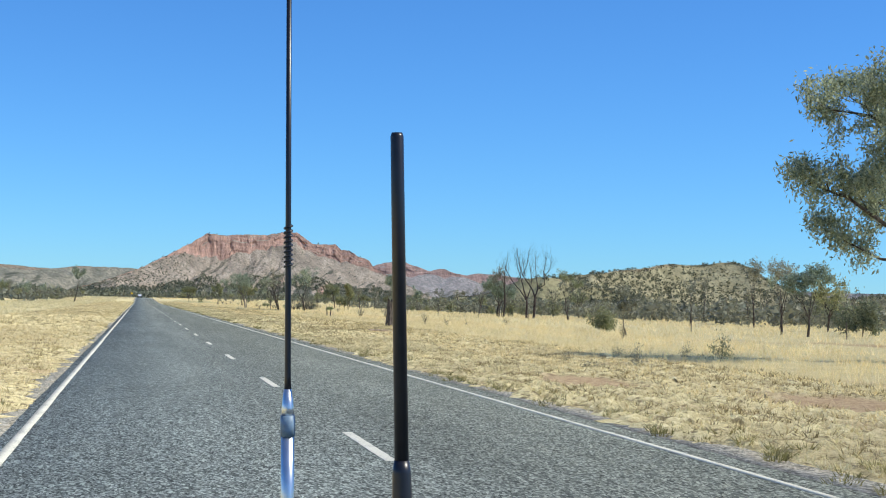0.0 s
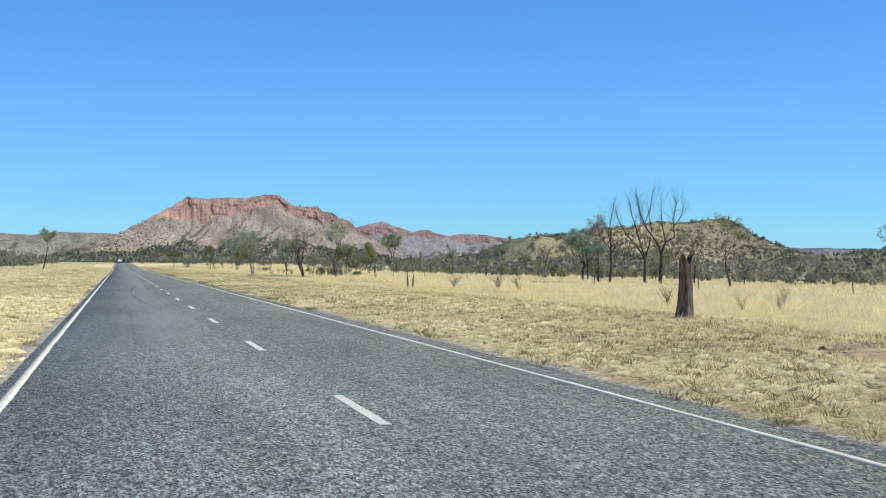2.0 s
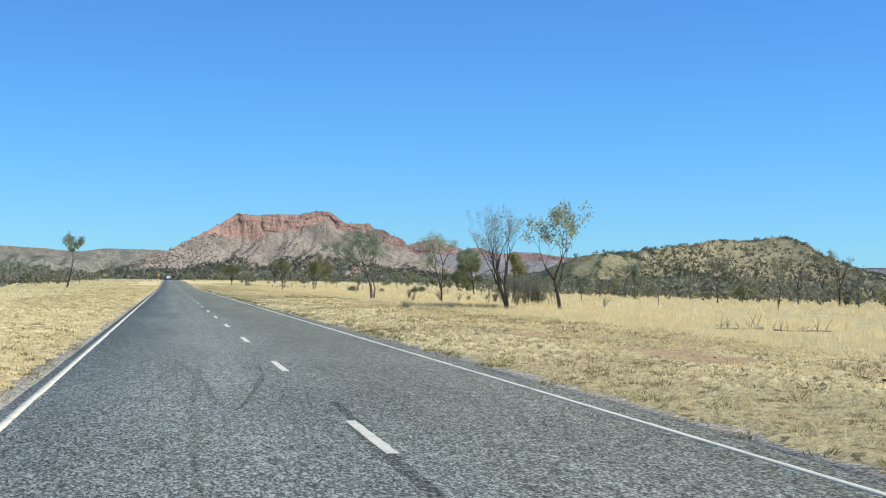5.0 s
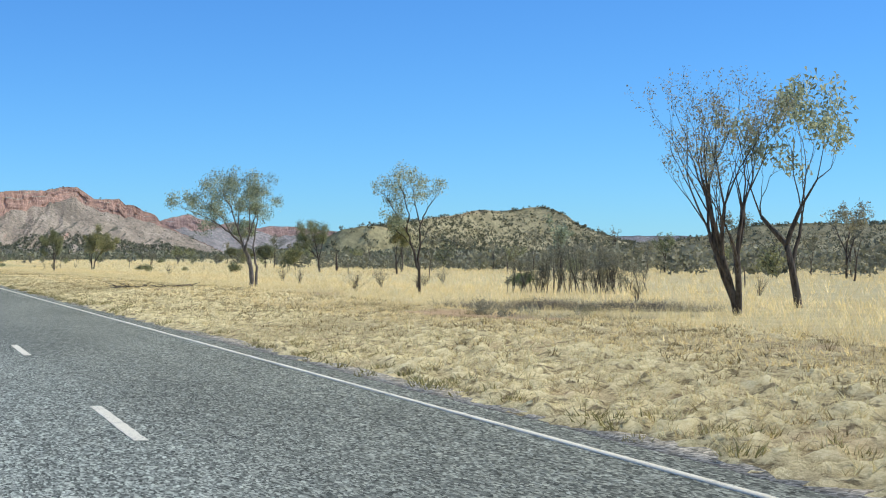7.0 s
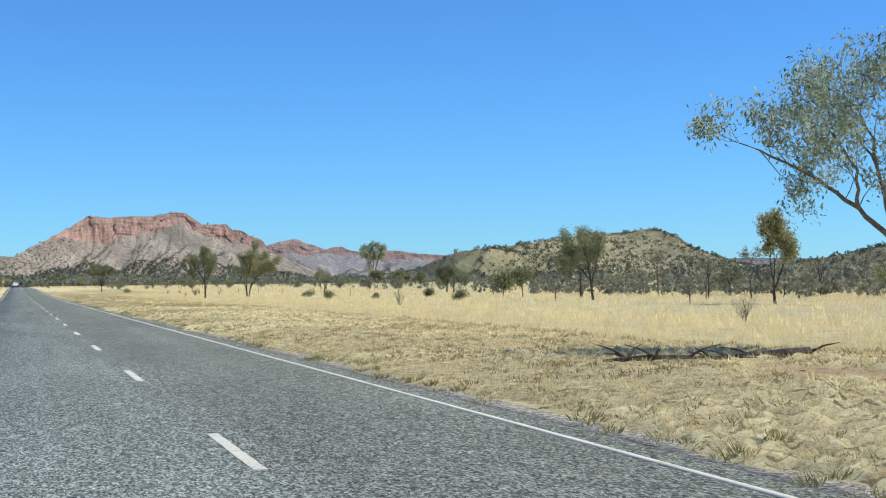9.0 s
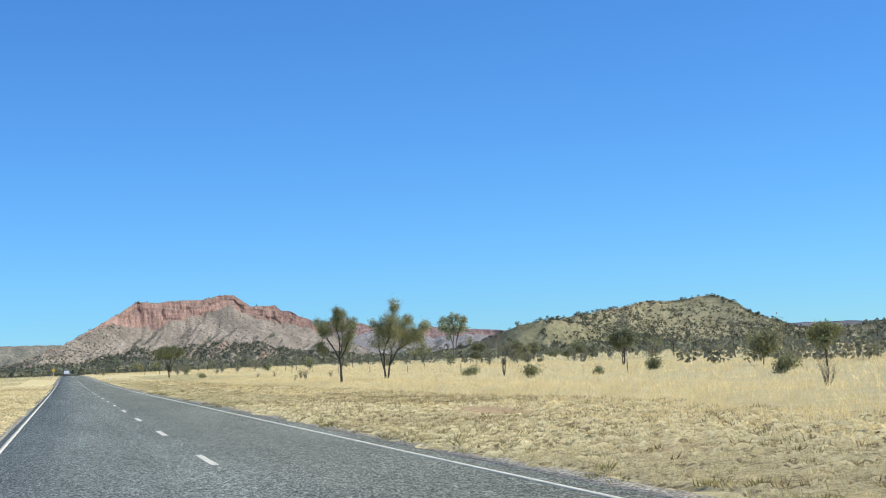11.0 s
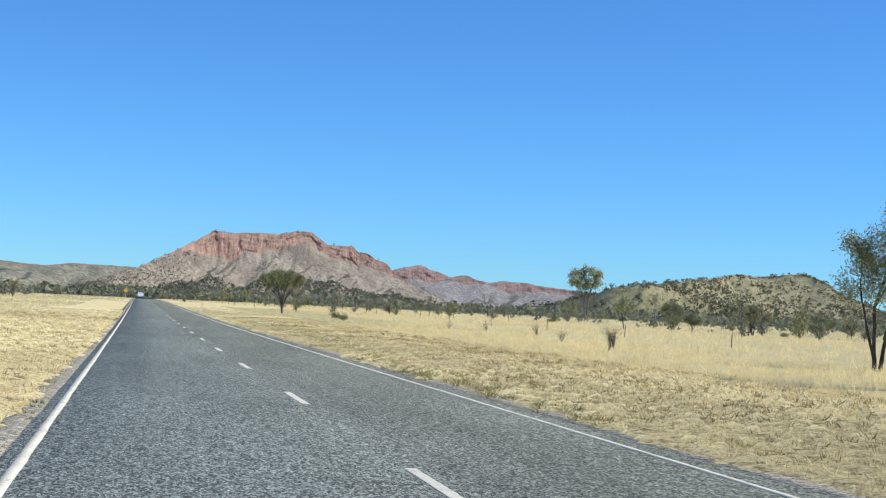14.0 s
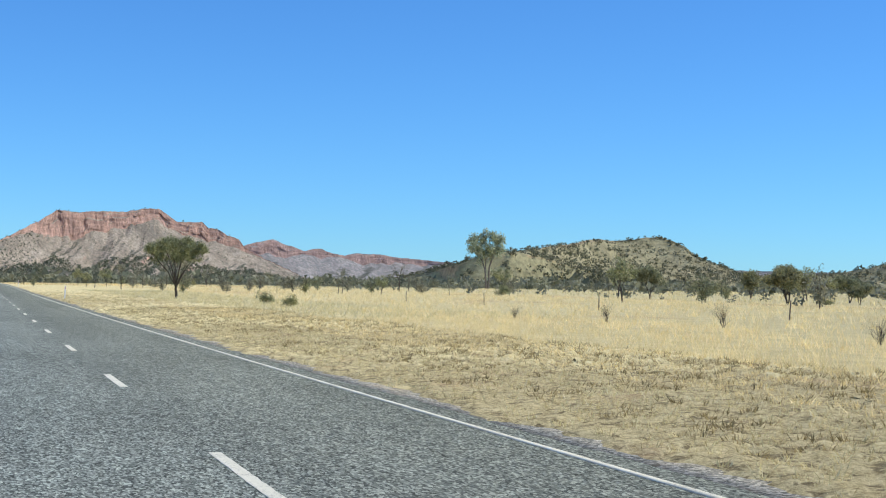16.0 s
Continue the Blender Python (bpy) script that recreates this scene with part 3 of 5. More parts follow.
spur_v = ridge("grassy_spur", [(11.5, 0.25, 1900, 0), (13.45, 0.59, 1800, 0), (13.92, 0.79, 1700, 0), (14.51, 1.05, 1690, 0), (15.39, 1.2, 1690, 0), (16.0, 1.2, 1710, 0), (17.0, 0.98, 1760, 0), (18.2, 0.7, 1800, 0), (20, 0.3, 1850, 0)],
       SPUR, "low spur of pale dry grass before the hill", 0, 0.33, step=6, rough=0.8, seed=53, apron=250)
right_v = ridge("right_hill", [(24.2, 0.2, 2700, 0), (25.78, 0.42, 2700, 0), (27.4, 0.69, 2700, 0), (28.6, 0.88, 2700, 0), (29.8, 1.11, 2700, 0), (31, 1.2, 2700, 4), (34.1, 1.19, 2700, 0), (40, 1.3, 2700, 0), (50, 1.1, 2700, 0)],
       HILL, "long dark scrub-covered hill", 0, 0.35, step=8, rough=0.8, seed=43, apron=250)

# ---------------------------------------------------------------- grass
def tufts(name, px, py, blades, height, spread_r, width, lean, mt, label, seed, flat=0.0, base=-0.02, cell=None):
    """Clumps of dry blades: px, py clump centres; height, spread_r per clump."""
    rg = np.random.RandomState(seed)
    n = len(px)
    k = n * blades
    cx, cy = np.repeat(px, blades), np.repeat(py, blades)
    hh, rr = np.repeat(height, blades) * rg.uniform(0.45, 1.15, k), np.repeat(spread_r, blades)
    a = rg.uniform(0, 2 * np.pi, k)
    r0 = rr * np.sqrt(rg.uniform(0, 1, k))
    bx, by = cx + np.cos(a) * r0, cy + np.sin(a) * r0
    bz = (ground_z(bx, by) + base) if cell is None else mat_z(bx, by, *cell) - 0.012
    la = a + rg.normal(0, 0.7, k)
    ll = hh * lean * rg.uniform(0.2, 1.3, k)
    w = width * rg.uniform(0.6, 1.4, k) * (0.5 + 0.5 * hh / hh.mean())
    fa = rg.uniform(0, np.pi, k)
    dx, dy = np.cos(fa) * w / 2, np.sin(fa) * w / 2
    v = np.empty((k, 3, 3))
    v[:, 0] = np.stack([bx - dx, by - dy, bz], 1)
    v[:, 1] = np.stack([bx + dx, by + dy, bz], 1)
    v[:, 2] = np.stack([bx + np.cos(la) * ll, by + np.sin(la) * ll, bz + 0.02 + hh * (1 - flat * rg.uniform(0, 1, k))], 1)
    ob = mesh_object(name, v, np.arange(k * 3).reshape(k, 3), mt)
    return tagged(ob, label, "grass", kind="stuff")


def field(x0, x1, y0, y1, density, seed, clump=0.0):
    rg = np.random.RandomState(seed)
    n = int((x1 - x0) * (y1 - y0) * density)
    x, y = rg.uniform(x0, x1, n), rg.uniform(y0, y1, n)
    keep = fractal(x * 0.9, y * 0.6, seed + 50, 3) + 0.5 * fractal(x * 0.15, y * 0.1, seed + 51, 2) > -1 + clump * 1.25
    return x[keep], y[keep]


def edge_noise(y, seed):
    return 1.3 * fractal(y * 0.12, y * 0, seed) + 0.5 * fractal(y * 0.7, y * 0, seed + 1)


def sow(name, zone, density, blades, h, r, width, lean, mt, label, seed, clump=0.0, flat=0.0, inner=None, outer=None, base=-0.02, cell=None):
    x, y = field(*zone, density, seed, clump)
    keep = np.ones(len(x), bool)
    if inner is not None:
        keep &= (x - inner) * np.sign(x - 2) > edge_noise(y, seed) * 0.8 * np.sign(x - 2) * np.sign(x - 2)
    if outer is not None:
        keep &= np.abs(x - 2) < np.abs(outer - 2) + edge_noise(y, seed + 7)
    x, y = x[keep], y[keep]
    rg = np.random.RandomState(seed + 3)
    hh = rg.uniform(h[0], h[1], len(x))
    return tufts(name, x, y, blades, hh, rg.uniform(r[0], r[1], len(x)), width, lean, mt, label, seed + 4, flat, base, cell)


def clad(x0, x1, y0, y1, cell, seed, blades, width, mt, share, label, name="mown_grass"):
    """Short stalks standing out of the matted tufts. share: the part of the tufts, from 0 to 1, that takes this kind."""
    ix, iy = np.meshgrid(np.arange(int(x0 / cell), int(x1 / cell)), np.arange(int(y0 / cell), int(y1 / cell)), indexing="ij")
    cx, cy, size, high = (q.ravel() for q in tuft_cells(ix, iy, cell, seed))
    pick = fractal(cx * 0.5, cy * 0.35, seed + 30, 2) * 0.3 + fractal(cx * 7, cy * 7, seed + 31, 1) * 0.8
    lo, hi = np.quantile(pick, share)
    keep = (high > 0) & (pick >= lo) & (pick <= hi) & (cx > x0) & (cx < x1) & (bare_soil(cx, cy) < 0.5)
    cx, cy, size = cx[keep], cy[keep], size[keep]
    return tufts(name, cx, cy, blades, 0.05 + 0.35 * size, size * 1.0, width, 1.1, mt, label, seed + 40, 0.45, 0, (cell, seed))


STALKS = "short slashed dry grass on the roadside verge"
clad(6.3, 9.6, -4, 470, RIGHT_CELL, 71, 13, 0.011, TUSSOCK, (0, 0.72), STALKS)
clad(9.6, 14.4, -4, 470, RIGHT_CELL, 71, 9, 0.016, TUSSOCK, (0, 0.72), STALKS)
clad(6.9, 14.8, -4, 470, RIGHT_CELL, 71, 13, 0.015, BROWN_TUFT, (0.72, 1), "brown weathered tussocks in the verge", "dark_tussocks")
clad(-9.0, -1.75, 8, 460, LEFT_CELL, 81, 10, 0.013, TUSSOCK, (0, 0.86), STALKS)
clad(-9.0, -2.2, 8, 460, LEFT_CELL, 81, 20, 0.013, BROWN_TUFT, (0.88, 1), "brown weathered tussocks in the verge", "dark_tussocks")
sow("mown_grass", (6.15, 15, 470, 560), 1.6, 10, (0.08, 0.16), (0.08, 0.2), 0.03, 0.95, TUSSOCK, "short slashed dry grass on the roadside verge", 102, 0.4, 0.2, None, 13.8, 0.03)
sow("verge_tufts", (5.95, 7.0, 0, 400), 2.2, 44, (0.04, 0.1), (0.1, 0.24), 0.012, 1.3, GREEN_TUFT, "olive tufts along the gravel edge", 121, 0.55, 0.2, None, None, 0, (RIGHT_CELL, 71))
sow("edge_tussocks", (11.6, 14.4, 0, 430), 0.8, 30, (0.12, 0.24), (0.12, 0.34), 0.014, 1.0, BROWN_TUFT, "brown tussocks where the slashed grass ends", 129, 0.85, 0.2)
BUFFEL = "tall pale buffel grass"
sow("tall_grass", (11.5, 19, 5, 450), 5.0, 13, (0.18, 0.36), (0.1, 0.3), 0.009, 0.75, STRAW, BUFFEL, 131, 0.2, 0.25, 12.8)
sow("tall_grass", (19, 26, 15, 470), 3.0, 10, (0.22, 0.4), (0.15, 0.4), 0.013, 0.75, STRAW, BUFFEL, 132, 0.2, 0.2)
sow("tall_grass", (11.5, 26, 450, 600), 2.2, 6, (0.2, 0.4), (0.2, 0.45), 0.03, 1.0, STRAW, BUFFEL, 133, 0.2, 0.2, 12.8)
sow("tall_grass_field", (26, 80, 40, 680), 0.52, 8, (0.28, 0.44), (0.2, 0.6), 0.028, 0.8, STRAW, "pale dry grass field beside the road", 141, 0.15, 0.2)
sow("far_grass", (80, 220, 120, 900), 0.06, 6, (0.35, 0.55), (0.5, 1.4), 0.14, 0.7, STRAW, "pale dry grass among the scrub", 151, 0.2)
sow("far_grass", (8, 80, 700, 1200), 0.1, 6, (0.3, 0.5), (0.4, 1.2), 0.13, 0.7, STRAW, "pale dry grass far along the road", 152, 0.2)
sow("verge_tufts", (-2.7, -1.6, 8, 500), 1.3, 34, (0.03, 0.07), (0.08, 0.22), 0.01, 1.2, GREEN_TUFT, "olive tufts along the gravel edge", 171, 0.75, 0.2, None, None, 0, (LEFT_CELL, 81))
sow("tall_grass", (-30, -7.5, 30, 700), 1.2, 6, (0.2, 0.34), (0.12, 0.4), 0.024, 0.8, STRAW, "pale dry grass beyond the verge", 181, 0.25, 0, -8.3)
sow("far_grass", (-80, -3, 660, 1200), 0.1, 6, (0.25, 0.4), (0.4, 1.2), 0.13, 0.7, STRAW, "pale dry grass far along the road", 191, 0.2)


# ---------------------------------------------------------------- trees
def tube(verts, faces, pts, radii, sides=5):
    base = len(verts)
    prev = None
    for p, r in zip(pts, radii):
        i = len(verts)
        d = (pts[-1] - pts[0]).normalized()
        s = d.orthogonal().normalized()
        t = d.cross(s)
        for k in range(sides):
            a = 2 * math.pi * k / sides
            verts.append(p + (s * math.cos(a) + t * math.sin(a)) * r)
        if prev is not None:
            for k in range(sides):
                faces.append((prev + k, prev + (k + 1) % sides, i + (k + 1) % sides, i + k))
        prev = i
    faces.append(tuple(range(prev, prev + sides)))


def grow(rg, verts, faces, start, d, length, radius, level, levels, cfg, tips):
    """One limb and its forks."""
    pts, radii, p, dirn = [start.copy()], [radius], start.copy(), d.copy()
    n = 3 if level < 2 else 2
    for k in range(n):
        wob = Vector((rg.gauss(0, 1), rg.gauss(0, 1), rg.gauss(0, 0.6))) * cfg["wobble"]
        dirn = (dirn + wob + Vector((0, 0, cfg["up"] if level else 0.25))).normalized()
        p = p + dirn * (length / n)
        pts.append(p.copy())
        radii.append(radius * (1 - 0.38 * (k + 1) / n))
    tube(verts, faces, pts, radii, 5 if level < 1 else (4 if level < 2 else 3))
    if level >= levels - 2:
        tips.append(p)
    if level >= levels - 1:
        tips.append(pts[1])
    if level >= levels:
        return
    for k in range(cfg["forks"][min(level, len(cfg["forks"]) - 1)]):
        ang = radians(rg.uniform(*cfg["angle"]))
        axis = dirn.orthogonal().normalized()
        axis.rotate(Matrix.Rotation(rg.uniform(0, 6.283), 3, dirn))
        nd = dirn.copy()
        nd.rotate(Matrix.Rotation(ang, 3, axis))
        at = pts[-1] if k < 2 else pts[-2]
        grow(rg, verts, faces, at, nd, length * rg.uniform(*cfg["shrink"]), radii[-1] * rg.uniform(0.6, 0.85), level + 1, levels, cfg, tips)


KINDS = {
    "gum": dict(levels=6, first=0.24, forks=(3, 2, 2, 2, 2, 2), angle=(18, 44), shrink=(0.64, 0.88), up=0.05, wobble=0.14, leaves=16, leaf=0.11, cloud=0.17, droop=0.7, bark="PALE", leafmat="GUM", radius=0.022),
    "sparse": dict(levels=6, first=0.26, forks=(2, 2, 2, 2, 2, 2), angle=(12, 34), shrink=(0.62, 0.9), up=0.12, wobble=0.13, leaves=9, leaf=0.11, cloud=0.15, droop=0.3, bark="DARK", leafmat="GREY", radius=0.018),
    "leafy": dict(levels=5, first=0.22, forks=(3, 3, 2, 2, 2), angle=(12, 38), shrink=(0.6, 0.9), up=0.14, wobble=0.12, leaves=36, leaf=0.13, cloud=0.22, droop=0.1, bark="DARK", leafmat="MULGA", radius=0.02),
    "mulga": dict(levels=4, first=0.36, forks=(4, 3, 2, 2), angle=(22, 48), shrink=(0.55, 0.8), up=0.2, wobble=0.1, leaves=40, leaf=0.2, cloud=0.32, droop=0.0, bark="DARK", leafmat="MULGA", radius=0.018),
    "bush": dict(levels=3, first=0.16, forks=(5, 3, 3), angle=(25, 62), shrink=(0.7, 1.1), up=0.08, wobble=0.15, leaves=16, leaf=0.24, cloud=0.3, droop=0.1, bark="DARK", leafmat="BUSH", radius=0.014),
    "dead": dict(levels=5, first=0.3, forks=(2, 3, 2, 2, 2), angle=(10, 32), shrink=(0.62, 0.9), up=0.14, wobble=0.11, leaves=0, leaf=0, cloud=0, droop=0, bark="CHAR", leafmat="", radius=0.034),
    "deadshrub": dict(stems=6, levels=5, first=0.26, forks=(3, 3, 2, 2, 2), angle=(10, 34), shrink=(0.6, 0.95), up=0.12, wobble=0.14, leaves=0, leaf=0, cloud=0, droop=0, bark="DARK", leafmat="", radius=0.015),
    "thicket": dict(stems=14, levels=4, first=0.3, forks=(3, 3, 3, 2), angle=(8, 36), shrink=(0.5, 0.85), up=0.14, wobble=0.16, leaves=1, leaf=0.07, cloud=0.1, droop=0, bark="DARK", leafmat="GREY", radius=0.0085),
    "twiggy": dict(levels=6, first=0.24, forks=(3, 3, 2, 2, 2, 2), angle=(10, 28), shrink=(0.6, 0.85), up=0.2, wobble=0.1, leaves=2, leaf=0.14, cloud=0.2, droop=0.1, bark="DARK", leafmat="GREY", radius=0.016),
}
BARKS = {"PALE": PALE_BARK, "DARK": BARK, "CHAR": CHARRED}
LEAVES = {"FRESH": FRESH_LEAF, "GUM": GUM_LEAF, "MULGA": MULGA_LEAF, "GREY": GREY_LEAF, "BUSH": BUSH_LEAF}


def tree(name, kind, h, w, seed, label, category="tree", group="", lean=(0, 0), shift=(0, 0), **over):
    """A plant with a tapered, forked trunk and a crown of single leaves; h high, w across."""
    cfg = dict(KINDS[kind], **over)
    rg = random.Random(seed)
    verts, faces, tips = [], [], []
    trunk_dir = Vector((lean[0], lean[1], 1)).normalized()
    stems = cfg.get("stems", 1)
    cuts = []
    for s in range(stems):
        cuts.append((len(verts), len(faces)))
        d = (trunk_dir + Vector((rg.gauss(0, 0.22), rg.gauss(0, 0.22), 0)) * (stems > 1)).normalized()
        foot = Vector((rg.uniform(-0.42, 0.42) * w, rg.uniform(-0.42, 0.42) * w, -0.12)) if stems > 6 else Vector((0, 0, -0.12))
        grow(rg, verts, faces, foot, d, h * cfg["first"] * (rg.uniform(0.35, 1) if stems > 6 else 1), h * cfg["radius"] * rg.uniform(0.85, 1.2), 0, cfg["levels"], cfg, tips)
    v = np.array([tuple(p) for p in verts])
    tp = np.array([tuple(p) for p in tips])
    pad = cfg["cloud"] * h * 0.12
    sz = (h - pad) / max(tp[:, 2].max(), 0.1)
    cx, cy = (tp[:, 0].max() + tp[:, 0].min()) / 2, (tp[:, 1].max() + tp[:, 1].min()) / 2
    sxy = max(w - 2 * pad, 0.3) / max(np.ptp(tp[:, 0]), np.ptp(tp[:, 1]), 0.1)

    def fit_in(q):
        q = q.copy()
        up = np.clip(q[:, 2] / (h * 0.5), 0, 1)
        q[:, 0] = q[:, 0] * (1 + (sxy - 1) * up) + (shift[0] - cx * sxy) * up
        q[:, 1] = q[:, 1] * (1 + (sxy - 1) * up) + (shift[1] - cy * sxy) * up
        q[:, 2] *= np.where(q[:, 2] > 0, sz, 1)
        return q
    v, tp = fit_in(v), fit_in(tp)
    root = new(name)
    root.empty_display_size = 0.3
    tagged(root, label, category, group)
    if stems > 6:
        cuts.append((len(verts), len(faces)))
        for (va, fa), (vb, fb) in zip(cuts, cuts[1:]):
            mesh_object("stem", v[va:vb], [tuple(q - va for q in f) for f in faces[fa:fb]], BARKS[cfg["bark"]], True, root)
    else:
        mesh_object("trunk", v, faces, BARKS[cfg["bark"]], True, root)
    if cfg["leaves"]:
        ng = np.random.RandomState(seed)
        n = len(tp) * cfg["leaves"]
        c = np.repeat(tp, cfg["leaves"], 0) + ng.normal(0, 1, (n, 3)) * np.array([1, 1, 0.75]) * cfg["cloud"] * (0.35 + 0.09 * h)
        if kind == "bush":
            c[:, 2] -= ng.uniform(0, 0.55, n) * np.maximum(c[:, 2], 0)
        c[:, 2] = np.maximum(c[:, 2], (0.05 if kind == "bush" else 0.12) * h)
        size = cfg["leaf"] * (0.5 + 0.11 * h) * ng.uniform(0.5, 1.4, n)
        d = ng.normal(0, 1, (n, 3)) + np.array([0, 0, 0.4 - cfg["droop"] * 1.6])
        d /= np.linalg.norm(d, axis=1)[:, None]
        s = np.cross(d, ng.normal(0, 1, (n, 3)))
        s /= np.linalg.norm(s, axis=1)[:, None] + 1e-9
        q = np.empty((n, 3, 3))
        q[:, 0] = c + d * size[:, None] * 0.7
        q[:, 1], q[:, 2] = c - d * size[:, None] * 0.4 + s * size[:, None] * 0.26, c - d * size[:, None] * 0.4 - s * size[:, None] * 0.26
        mesh_object("crown", q, np.arange(n * 3).reshape(n, 3), LEAVES[cfg["leafmat"]], False, root)
    return root


def limbed_tree(name, limbs, cfg, seed, label):
    """A tree on given limbs: each one (points, radius at foot, at tip, length of its twigs, where twigs start), then forks and leaves."""
    cfg = dict(KINDS["gum"], **cfg)
    rg, ng = random.Random(seed), np.random.RandomState(seed)
    verts, faces, tips = [], [], []
    for pts, r0, r1, twig, start in limbs:
        p = [Vector(q) for q in pts]
        fine = []
        for a, b in zip(p, p[1:]):
            for k in range(4):
                fine.append(a.lerp(b, k / 4) + Vector((rg.gauss(0, 1), rg.gauss(0, 1), 0)) * 0.02)
        fine.append(p[-1])
        n = len(fine)
        tube(verts, faces, fine, [r0 + (r1 - r0) * (k / (n - 1)) ** 0.8 for k in range(n)], 8)
        for k in range(n):
            if twig and k / (n - 1) >= start:
                for _ in range(cfg["side"] if k < n - 1 else cfg["side"] + 2):
                    along = (fine[k] - fine[max(k - 2, 0)]).normalized()
                    d = (along * 0.7 + Vector((rg.gauss(0, 1), rg.gauss(0, 1), rg.gauss(0.25, 0.6))) * 0.6).normalized()
                    grow(rg, verts, faces, fine[k], d, twig * rg.uniform(0.7, 1.2), max(r1 * 0.7, 0.008), 7 - cfg["twigs"], 7, dict(cfg, forks=(2,)), tips)
    root = tagged(new(name), label, "dead tree" if name == "dead_tree" else "tree")
    mesh_object("trunk", np.array([tuple(q) for q in verts]), faces, BARKS[cfg["bark"]], True, root)
    if not cfg["leaves"]:
        return root
    tp = np.array([tuple(q) for q in tips])
    n = len(tp) * cfg["leaves"]
    c = np.repeat(tp, cfg["leaves"], 0) + ng.normal(0, 1, (n, 3)) * cfg["cloud"]
    size = cfg["leaf"] * ng.uniform(0.6, 1.4, n)
    d = ng.normal(0, 1, (n, 3)) + np.array([0, 0, -cfg["droop"] * 1.6])
    d /= np.linalg.norm(d, axis=1)[:, None]
    sd = np.cross(d, ng.normal(0, 1, (n, 3)))
    sd /= np.linalg.norm(sd, axis=1)[:, None] + 1e-9
    q = np.empty((n, 4, 3))
    q[:, 0], q[:, 2] = c - d * size[:, None] * 0.6, c + d * size[:, None] * 0.6
    q[:, 1], q[:, 3] = c + sd * size[:, None] * 0.2, c - sd * size[:, None] * 0.2
    mesh_object("crown", q, np.arange(n * 4).reshape(n, 4), LEAVES[cfg["leafmat"]], False, root)
    return root


def put(ob, x, y, turn=0, scale=1.0):
    ob.matrix_basis = pose(x, y, float(ground_z(np.array(x), np.array(y))) - 0.02, 0, 0, turn) @ Matrix.Diagonal((scale, scale, scale, 1))
    return ob


put(limbed_tree("gum_tree", [
    ([(0, 0, -0.1), (-0.1, 0, 1.2), (-0.35, 0.1, 2.3), (-0.5, 0.1, 3.6)], 0.24, 0.15, 0, 1),
    ([(-0.2, 0, 1.6), (-1.5, -0.1, 2.2), (-2.6, -0.2, 2.9), (-3.6, -0.2, 3.5), (-4.2, -0.1, 3.7)], 0.09, 0.015, 0.26, 0.45),
    ([(-1.5, -0.1, 2.2), (-2.5, 0.4, 2.3), (-3.4, 0.6, 2.75)], 0.05, 0.012, 0.24, 0.45),
    ([(-2.6, -0.2, 2.9), (-2.9, -0.6, 3.8), (-3.0, -0.9, 4.1)], 0.05, 0.012, 0.24, 0.3),
    ([(-1.5, -0.1, 2.2), (-2.0, 0.8, 3.2), (-2.3, 1.2, 3.7)], 0.05, 0.012, 0.26, 0.3),
    ([(-0.5, 0.1, 3.6), (-1.6, 0.2, 4.5), (-2.8, 0.2, 5.2), (-3.7, 0.3, 5.3)], 0.09, 0.015, 0.26, 0.4),
    ([(-1.6, 0.2, 4.5), (-2.2, -0.4, 5.3), (-2.7, -0.6, 5.8)], 0.06, 0.012, 0.26, 0.3),
    ([(-1.6, 0.2, 4.5), (-2.1, 0.9, 5.2), (-2.8, 1.2, 5.7)], 0.06, 0.012, 0.26, 0.3),
    ([(-0.5, 0.1, 3.6), (-0.2, 0.5, 5.0), (-0.6, 0.8, 6.6)], 0.09, 0.012, 0.3, 0.4),
    ([(-0.35, 0.1, 2.3), (1.0, -0.3, 3.8), (2.4, -0.5, 5.2)], 0.09, 0.012, 0.3, 0.4)],
    dict(side=2, twigs=3, leaves=8, leaf=0.085, cloud=0.11, up=0.05, bark="DARK", droop=0.5), 4, "spreading gum tree with sparse grey-green leaves"), 25.9, 41.4, 0, 1.5).location.z -= 0.25
put(tree("small_tree", "leafy", 4.3, 2.7, 12, "upright young tree with grey-green crown", leafmat="GUM", leaves=22, leaf=0.13, cloud=0.18), 37.6, 79.6)
put(tree("small_tree", "sparse", 4.9, 2.2, 13, "thin half-bare tree with tufts of leaves", leaves=6, leaf=0.09), 39.2, 86.7)
put(tree("bush", "bush", 3.2, 2.8, 14, "dense dark green bush in dry grass", "bush"), 43.3, 84.1)
put(tree("bush", "bush", 1.85, 2.6, 15, "dense green round bush in dry grass", "bush", leafmat="MULGA", leaves=40, leaf=0.14), 26.2, 82.4)
put(tree("small_tree", "sparse", 2.7, 1.3, 17, "small half-bare tree on a dark stem"), 24.4, 72.8)
put(tree("gum_tree", "sparse", 9.5, 4.8, 18, "tall thin gum with leaves in high tufts", leafmat="GUM", leaves=8, leaf=0.12), 103, 229)
put(tree("shrub", "bush", 1.15, 0.8, 16, "small dark shrub on a thin stem", "shrub", first=0.45, leaves=4, leaf=0.1, cloud=0.16), 16.3, 40.4)
BARE = dict(side=2, twigs=3, leaves=0, up=0.22, wobble=0.13, angle=(14, 40), shrink=(0.6, 0.9), bark="CHAR")
